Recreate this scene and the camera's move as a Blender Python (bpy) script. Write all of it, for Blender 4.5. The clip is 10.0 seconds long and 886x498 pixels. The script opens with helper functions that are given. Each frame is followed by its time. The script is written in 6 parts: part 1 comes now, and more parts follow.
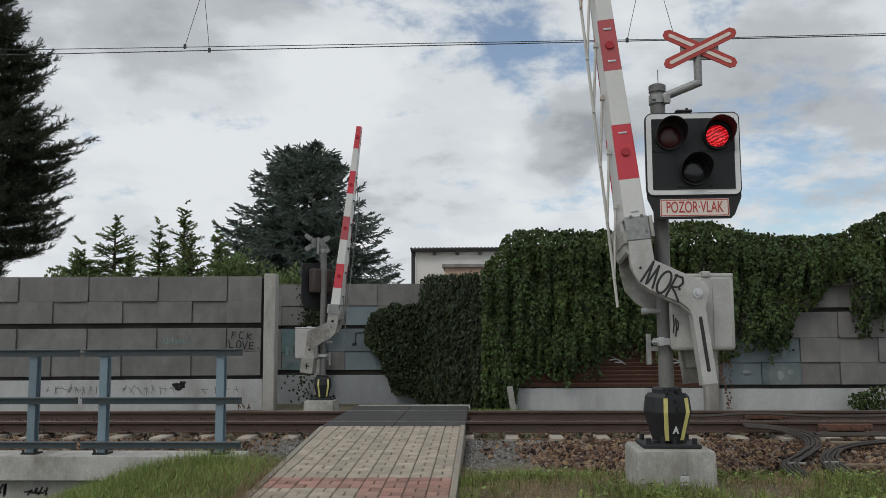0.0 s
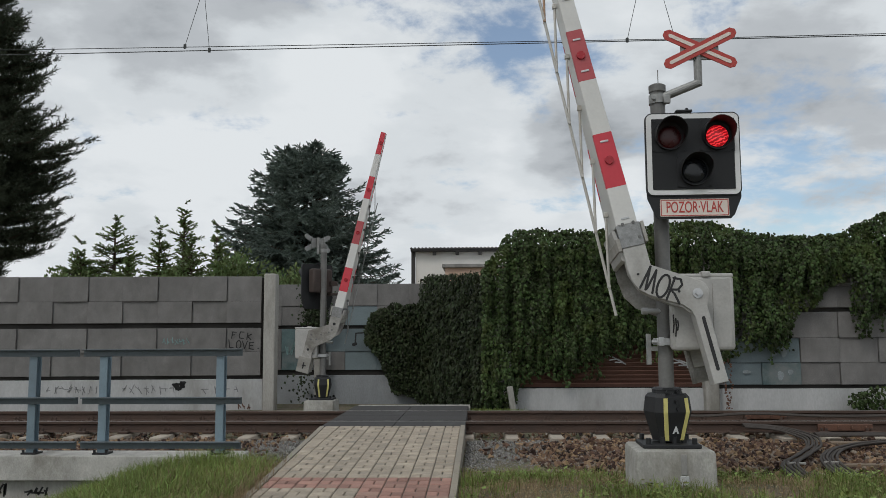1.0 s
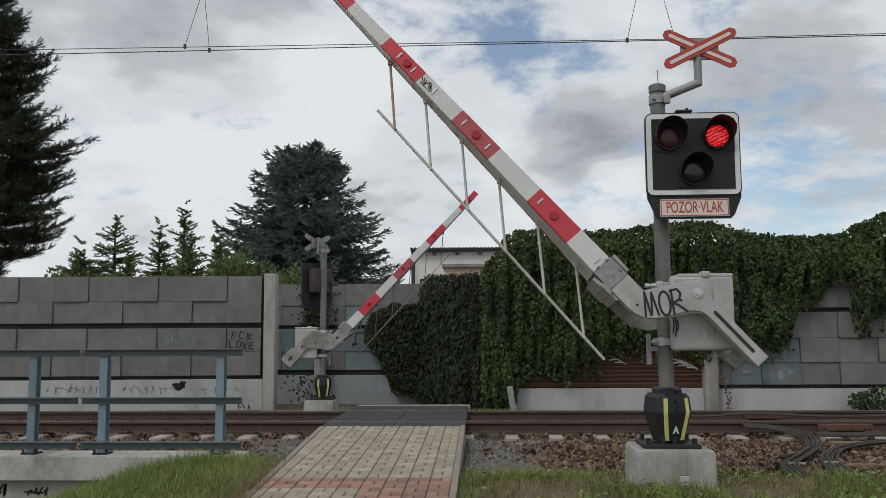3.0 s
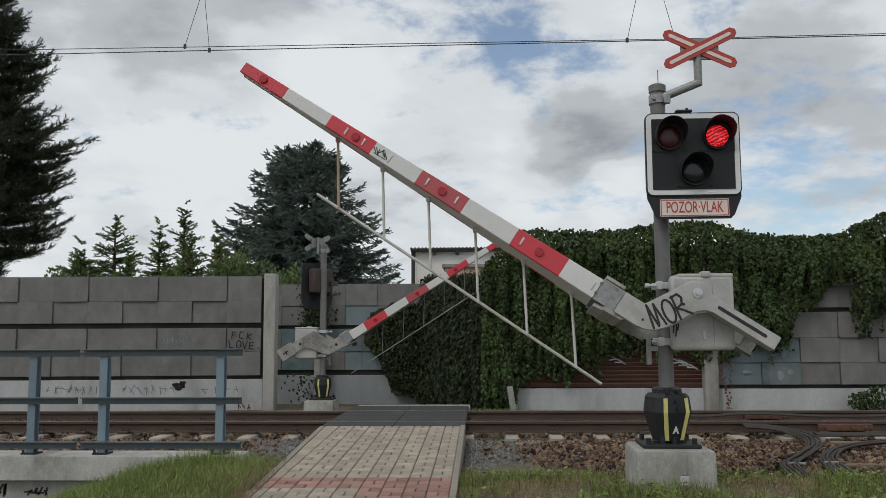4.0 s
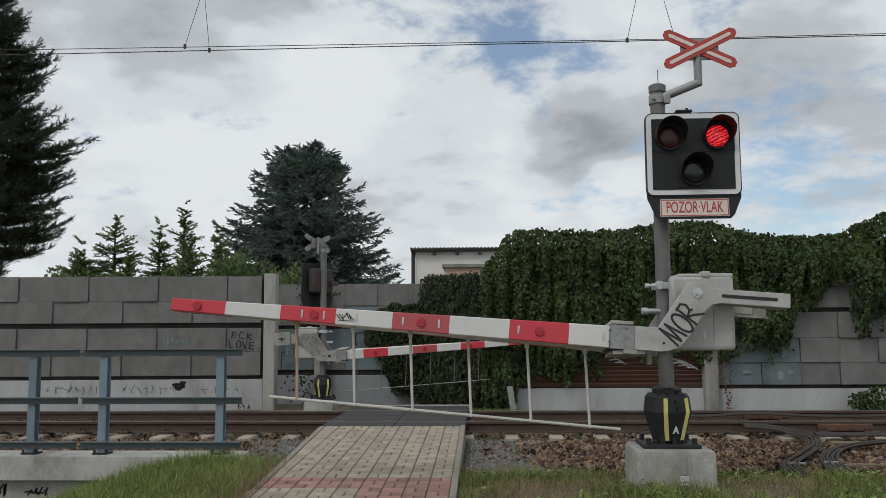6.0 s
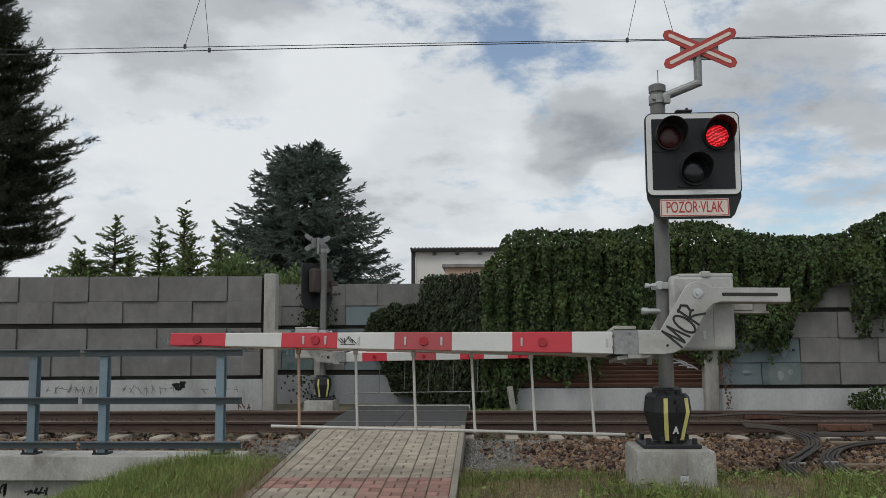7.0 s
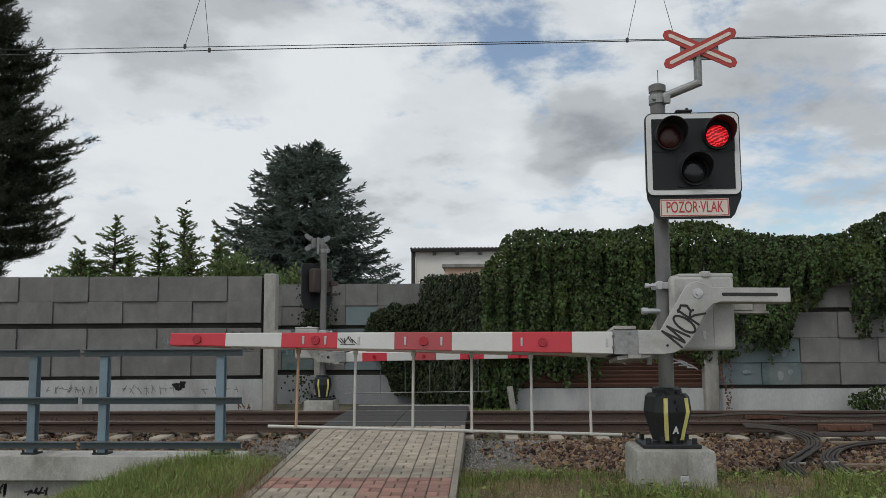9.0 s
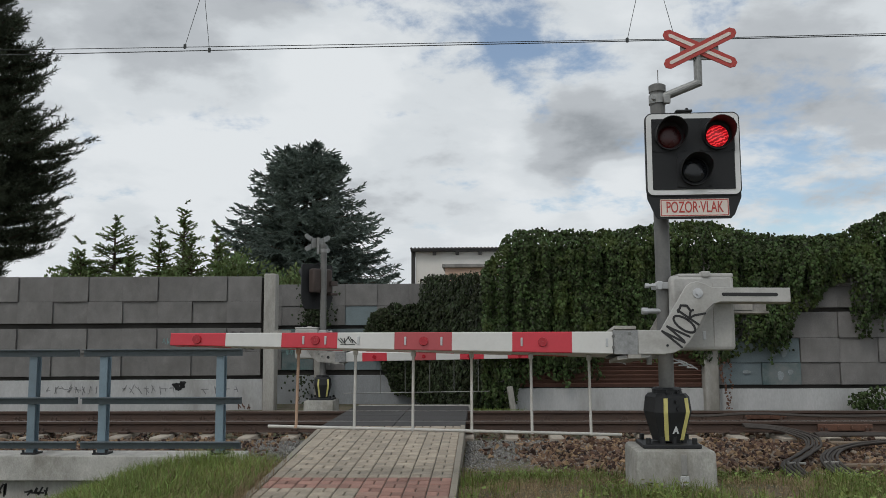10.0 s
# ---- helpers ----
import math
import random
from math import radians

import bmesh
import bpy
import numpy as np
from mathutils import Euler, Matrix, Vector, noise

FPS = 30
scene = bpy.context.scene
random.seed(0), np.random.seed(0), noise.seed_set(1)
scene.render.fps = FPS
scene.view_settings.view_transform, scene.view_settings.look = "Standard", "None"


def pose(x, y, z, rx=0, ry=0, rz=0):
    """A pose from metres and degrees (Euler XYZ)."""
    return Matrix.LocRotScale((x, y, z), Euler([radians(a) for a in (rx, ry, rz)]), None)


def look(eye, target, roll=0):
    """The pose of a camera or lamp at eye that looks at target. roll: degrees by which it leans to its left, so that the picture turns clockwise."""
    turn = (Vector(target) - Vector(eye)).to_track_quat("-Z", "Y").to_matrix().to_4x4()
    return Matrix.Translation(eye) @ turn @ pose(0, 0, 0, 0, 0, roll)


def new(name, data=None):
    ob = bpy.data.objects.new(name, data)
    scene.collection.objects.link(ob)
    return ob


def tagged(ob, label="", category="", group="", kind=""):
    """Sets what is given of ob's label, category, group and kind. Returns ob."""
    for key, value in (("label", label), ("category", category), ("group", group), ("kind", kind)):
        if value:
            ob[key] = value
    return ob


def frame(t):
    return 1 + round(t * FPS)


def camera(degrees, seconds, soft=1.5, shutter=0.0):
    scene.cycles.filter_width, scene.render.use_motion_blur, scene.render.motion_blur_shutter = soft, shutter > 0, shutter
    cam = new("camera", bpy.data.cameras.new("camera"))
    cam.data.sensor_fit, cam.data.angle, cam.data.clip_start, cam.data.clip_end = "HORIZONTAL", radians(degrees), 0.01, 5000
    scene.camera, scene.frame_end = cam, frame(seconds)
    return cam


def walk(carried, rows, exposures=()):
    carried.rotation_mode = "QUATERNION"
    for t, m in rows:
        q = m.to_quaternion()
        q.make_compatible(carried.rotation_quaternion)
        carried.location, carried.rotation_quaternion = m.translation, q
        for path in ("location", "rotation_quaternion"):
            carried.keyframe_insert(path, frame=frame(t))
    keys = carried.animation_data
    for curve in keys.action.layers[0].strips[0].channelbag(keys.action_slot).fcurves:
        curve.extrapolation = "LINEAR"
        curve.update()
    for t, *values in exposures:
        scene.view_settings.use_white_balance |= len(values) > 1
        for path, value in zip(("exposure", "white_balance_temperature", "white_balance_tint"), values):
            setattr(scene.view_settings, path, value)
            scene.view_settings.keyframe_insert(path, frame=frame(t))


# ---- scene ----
cam = camera(56.47, 10.0, soft=0.65)
VIEW = pose(0, 0, 1.23, 95.75, 0, 2.6) @ pose(0, 0, 0, 0, 0, -0.3)
walk(cam, [(0.0, VIEW), (10.0, VIEW)])
scene.view_settings.exposure = 0.0

# ---- world: broken cloud, soft sun from behind the clouds ----
SUN_ELEV, SUN_AZ = radians(50), radians(215)
world = bpy.data.worlds.new("world")
scene.world = world
world.use_nodes = True


def build_world():
    nt = world.node_tree
    nt.nodes.clear()
    N, L = nt.nodes.new, nt.links.new
    out = N("ShaderNodeOutputWorld")
    bg = N("ShaderNodeBackground")
    L(bg.outputs[0], out.inputs[0])
    sky = N("ShaderNodeTexSky")
    sky.sky_type = "NISHITA"
    sky.sun_disc = False
    sky.sun_elevation, sky.sun_rotation = SUN_ELEV, SUN_AZ
    sky_gain = N("ShaderNodeMix")
    sky_gain.data_type = "RGBA"
    sky_gain.blend_type = "MULTIPLY"
    sky_gain.inputs[0].default_value = 1.0
    L(sky.outputs[0], sky_gain.inputs[6])
    sky_gain.inputs[7].default_value = (0.112, 0.114, 0.113, 1)
    co = N("ShaderNodeTexCoord")
    # project the direction on a flat cloud layer
    sep = N("ShaderNodeSeparateXYZ")
    L(co.outputs["Generated"], sep.inputs[0])
    zz = N("ShaderNodeMath")
    zz.operation = "ADD"
    L(sep.outputs[2], zz.inputs[0])
    zz.inputs[1].default_value = 0.30
    zm = N("ShaderNodeMath")
    zm.operation = "MAXIMUM"
    L(zz.outputs[0], zm.inputs[0])
    zm.inputs[1].default_value = 0.08
    comb = N("ShaderNodeCombineXYZ")
    for i in (0, 1):
        d = N("ShaderNodeMath")
        d.operation = "DIVIDE"
        L(sep.outputs[i], d.inputs[0])
        L(zm.outputs[0], d.inputs[1])
        L(d.outputs[0], comb.inputs[i])

    def cloud_noise(scale, detail, rough, dist, shift):
        mp = N("ShaderNodeMapping")
        mp.inputs["Location"].default_value = shift
        L(comb.outputs[0], mp.inputs[0])
        n = N("ShaderNodeTexNoise")
        n.inputs["Scale"].default_value = scale
        n.inputs["Detail"].default_value = detail
        n.inputs["Roughness"].default_value = rough
        n.inputs["Distortion"].default_value = dist
        L(mp.outputs[0], n.inputs["Vector"])
        return n.outputs[0]

    def ramp(src, stops):
        r = N("ShaderNodeValToRGB")
        els = r.color_ramp.elements
        while len(els) < len(stops):
            els.new(0.5)
        for e, (p, c) in zip(els, stops):
            e.position, e.color = p, (*c, 1)
        r.color_ramp.interpolation = "EASE"
        L(src, r.inputs[0])
        return r.outputs[0]

    def lobe(direction, width, gain):
        """A soft swelling of the cloud round one direction."""
        d = N("ShaderNodeVectorMath")
        d.operation = "DOT_PRODUCT"
        L(co.outputs["Generated"], d.inputs[0])
        d.inputs[1].default_value = Vector(direction).normalized()
        r = N("ShaderNodeMapRange")
        r.interpolation_type = "SMOOTHSTEP"
        r.inputs[1].default_value, r.inputs[2].default_value = math.cos(radians(width)), 1.0
        r.inputs[3].default_value, r.inputs[4].default_value = 0.0, gain
        L(d.outputs["Value"], r.inputs[0])
        return r.outputs[0]

    def total(*xs):
        s = xs[0]
        for x in xs[1:]:
            m = N("ShaderNodeMath")
            m.operation = "ADD"
            L(s, m.inputs[0])
            L(x, m.inputs[1])
            s = m.outputs[0]
        return s

    thick = total(cloud_noise(2.6, 9, 0.55, 0.1, (3.1, 0.4, 0)),
                  lobe((-0.36, 0.84, 0.40), 12, 0.26), lobe((-0.13, 0.84, 0.44), 9, 0.10), lobe((0.109, 0.971, 0.215), 5, 0.24), lobe((0.218, 0.958, 0.187), 5, 0.10),
                  lobe((0.161, 0.972, 0.165), 3, -0.2), lobe((-0.33, 0.91, 0.24), 18, -0.10), lobe((0.33, 0.87, 0.36), 16, 0.10))
    tone = ramp(thick, [(0.36, (0.745, 0.78, 0.805)), (0.52, (0.655, 0.695, 0.725)), (0.66, (0.47, 0.50, 0.53)), (0.85, (0.27, 0.295, 0.32))])
    cover = ramp(total(cloud_noise(4.5, 9, 0.62, 0.1, (9.7, 4.2, 0)), lobe((-0.03, 0.925, 0.385), 7, -0.17), lobe((0.078, 0.943, 0.326), 5, -0.2), lobe((0.36, 0.92, 0.155), 9, -0.15), lobe((0.31, 0.90, 0.30), 20, -0.05)),
                 [(0.22, (0.10, 0.10, 0.10)), (0.425, (1, 1, 1))])
    mix = N("ShaderNodeMix")
    mix.data_type = "RGBA"
    L(cover, mix.inputs[0])
    L(sky_gain.outputs[2], mix.inputs[6])
    L(tone, mix.inputs[7])
    L(mix.outputs[2], bg.inputs[0])
    bg.inputs[1].default_value = 1.0


build_world()
sun_data = bpy.data.lights.new("sun", "SUN")
sun_data.energy, sun_data.angle, sun_data.color = 0.9, radians(14), (1, 0.96, 0.9)
sun = new("sun", sun_data)
sun.matrix_world = look((0, 0, 30), (math.sin(SUN_AZ) * -10, math.cos(SUN_AZ) * -10, 30 - 10 * math.tan(SUN_ELEV)))


# ---- materials ----
def surface(name, base, rough=0.7, metal=0.0, var=0.18, scale=6.0, fine=60.0, bump=0.15, stain=None, stain_at=0.6, island=0.0, each=0.0, hue=0.0, stretch=(1, 1, 1), bump_dist=0.01, spec=0.5):
    """A worn surface: broad stains, fine grain, relief, and a shift from piece to piece."""
    m = bpy.data.materials.new(name)
    m.use_nodes = True
    nt = m.node_tree
    N, L = nt.nodes.new, nt.links.new
    p = nt.nodes["Principled BSDF"]
    p.inputs["Metallic"].default_value = metal
    p.inputs["Specular IOR Level"].default_value = spec
    co = N("ShaderNodeTexCoord")
    mp = N("ShaderNodeMapping")
    mp.inputs["Scale"].default_value = stretch
    L(co.outputs["Object"], mp.inputs[0])
    info = N("ShaderNodeObjectInfo")
    off = N("ShaderNodeMath")
    off.operation = "MULTIPLY"
    L(info.outputs["Random"], off.inputs[0])
    off.inputs[1].default_value = 40.0
    L(off.outputs[0], mp.inputs["Location"])

    def tex(sc, det, ro):
        n = N("ShaderNodeTexNoise")
        n.inputs["Scale"].default_value = sc
        n.inputs["Detail"].default_value = det
        n.inputs["Roughness"].default_value = ro
        L(mp.outputs[0], n.inputs["Vector"])
        return n.outputs[0]

    broad, grain = tex(scale, 5, 0.6), tex(fine, 3, 0.6)

    def rng(src, a, b, lo=0.25, hi=0.75):
        r = N("ShaderNodeMapRange")
        r.inputs[1].default_value, r.inputs[2].default_value = lo, hi
        r.inputs[3].default_value, r.inputs[4].default_value = a, b
        L(src, r.inputs[0])
        return r.outputs[0]

    def mul(a, b):
        x = N("ShaderNodeMath")
        x.operation = "MULTIPLY"
        L(a, x.inputs[0])
        L(b, x.inputs[1])
        return x.outputs[0]

    v = mul(rng(broad, 1 - var, 1 + var), rng(grain, 1 - var * 0.6, 1 + var * 0.6))
    if each:
        v = mul(v, rng(info.outputs["Random"], 1 - each, 1 + each, 0, 1))
    hsv = N("ShaderNodeHueSaturation")
    hsv.inputs["Color"].default_value = (*base, 1)
    if island:
        g = N("ShaderNodeNewGeometry")
        v = mul(v, rng(g.outputs["Random Per Island"], 1 - island, 1 + island, 0, 1))
        if hue:
            L(rng(g.outputs["Random Per Island"], 0.5 - hue, 0.5 + hue, 0, 1), hsv.inputs["Hue"])
    L(v, hsv.inputs["Value"])
    col = hsv.outputs[0]
    if stain:
        s = N("ShaderNodeMix")
        s.data_type = "RGBA"
        L(rng(tex(scale * 0.37, 6, 0.68), 0, 0.85, stain_at - 0.08, stain_at + 0.12), s.inputs[0])
        L(col, s.inputs[6])
        s.inputs[7].default_value = (*stain, 1)
        col = s.outputs[2]
    L(col, p.inputs["Base Color"])
    L(rng(broad, max(0.02, rough - 0.1), min(1, rough + 0.1)), p.inputs["Roughness"])
    if bump:
        b = N("ShaderNodeBump")
        b.inputs["Strength"].default_value = bump
        b.inputs["Distance"].default_value = bump_dist
        L(grain, b.inputs["Height"])
        L(b.outputs[0], p.inputs["Normal"])
    return m


def glow(name, colour, strength):
    """A lit lens: bright filaments seen through ribbed glass."""
    m = bpy.data.materials.new(name)
    m.use_nodes = True
    nt = m.node_tree
    p = nt.nodes["Principled BSDF"]
    p.inputs["Base Color"].default_value = (0.2, 0.005, 0.008, 1)
    p.inputs["Roughness"].default_value = 0.3
    co = nt.nodes.new("ShaderNodeTexCoord")
    mp = nt.nodes.new("ShaderNodeMapping")
    mp.inputs["Rotation"].default_value = (0, radians(24), 0)
    w = nt.nodes.new("ShaderNodeTexWave")
    w.bands_direction = "Z"
    w.inputs["Scale"].default_value = 11
    w.inputs["Distortion"].default_value = 6
    w.inputs["Detail"].default_value = 3
    w.inputs["Detail Scale"].default_value = 3
    r = nt.nodes.new("ShaderNodeMapRange")
    r.inputs[1].default_value = 0.35
    r.inputs[3].default_value, r.inputs[4].default_value = strength * 0.5, strength * 1.8
    e = nt.nodes.new("ShaderNodeValToRGB")
    e.color_ramp.elements[0].position = 0.55
    e.color_ramp.elements[0].color = (0.75, 0.006, 0.016, 1)
    e.color_ramp.elements[1].color = (1.0, 0.05, 0.06, 1)
    nt.links.new(co.outputs["Object"], mp.inputs[0])
    nt.links.new(mp.outputs[0], w.inputs["Vector"])
    nt.links.new(w.outputs["Fac"], r.inputs[0])
    nt.links.new(w.outputs["Fac"], e.inputs[0])
    nt.links.new(e.outputs[0], p.inputs["Emission Color"])
    nt.links.new(r.outputs[0], p.inputs["Emission Strength"])
    return m


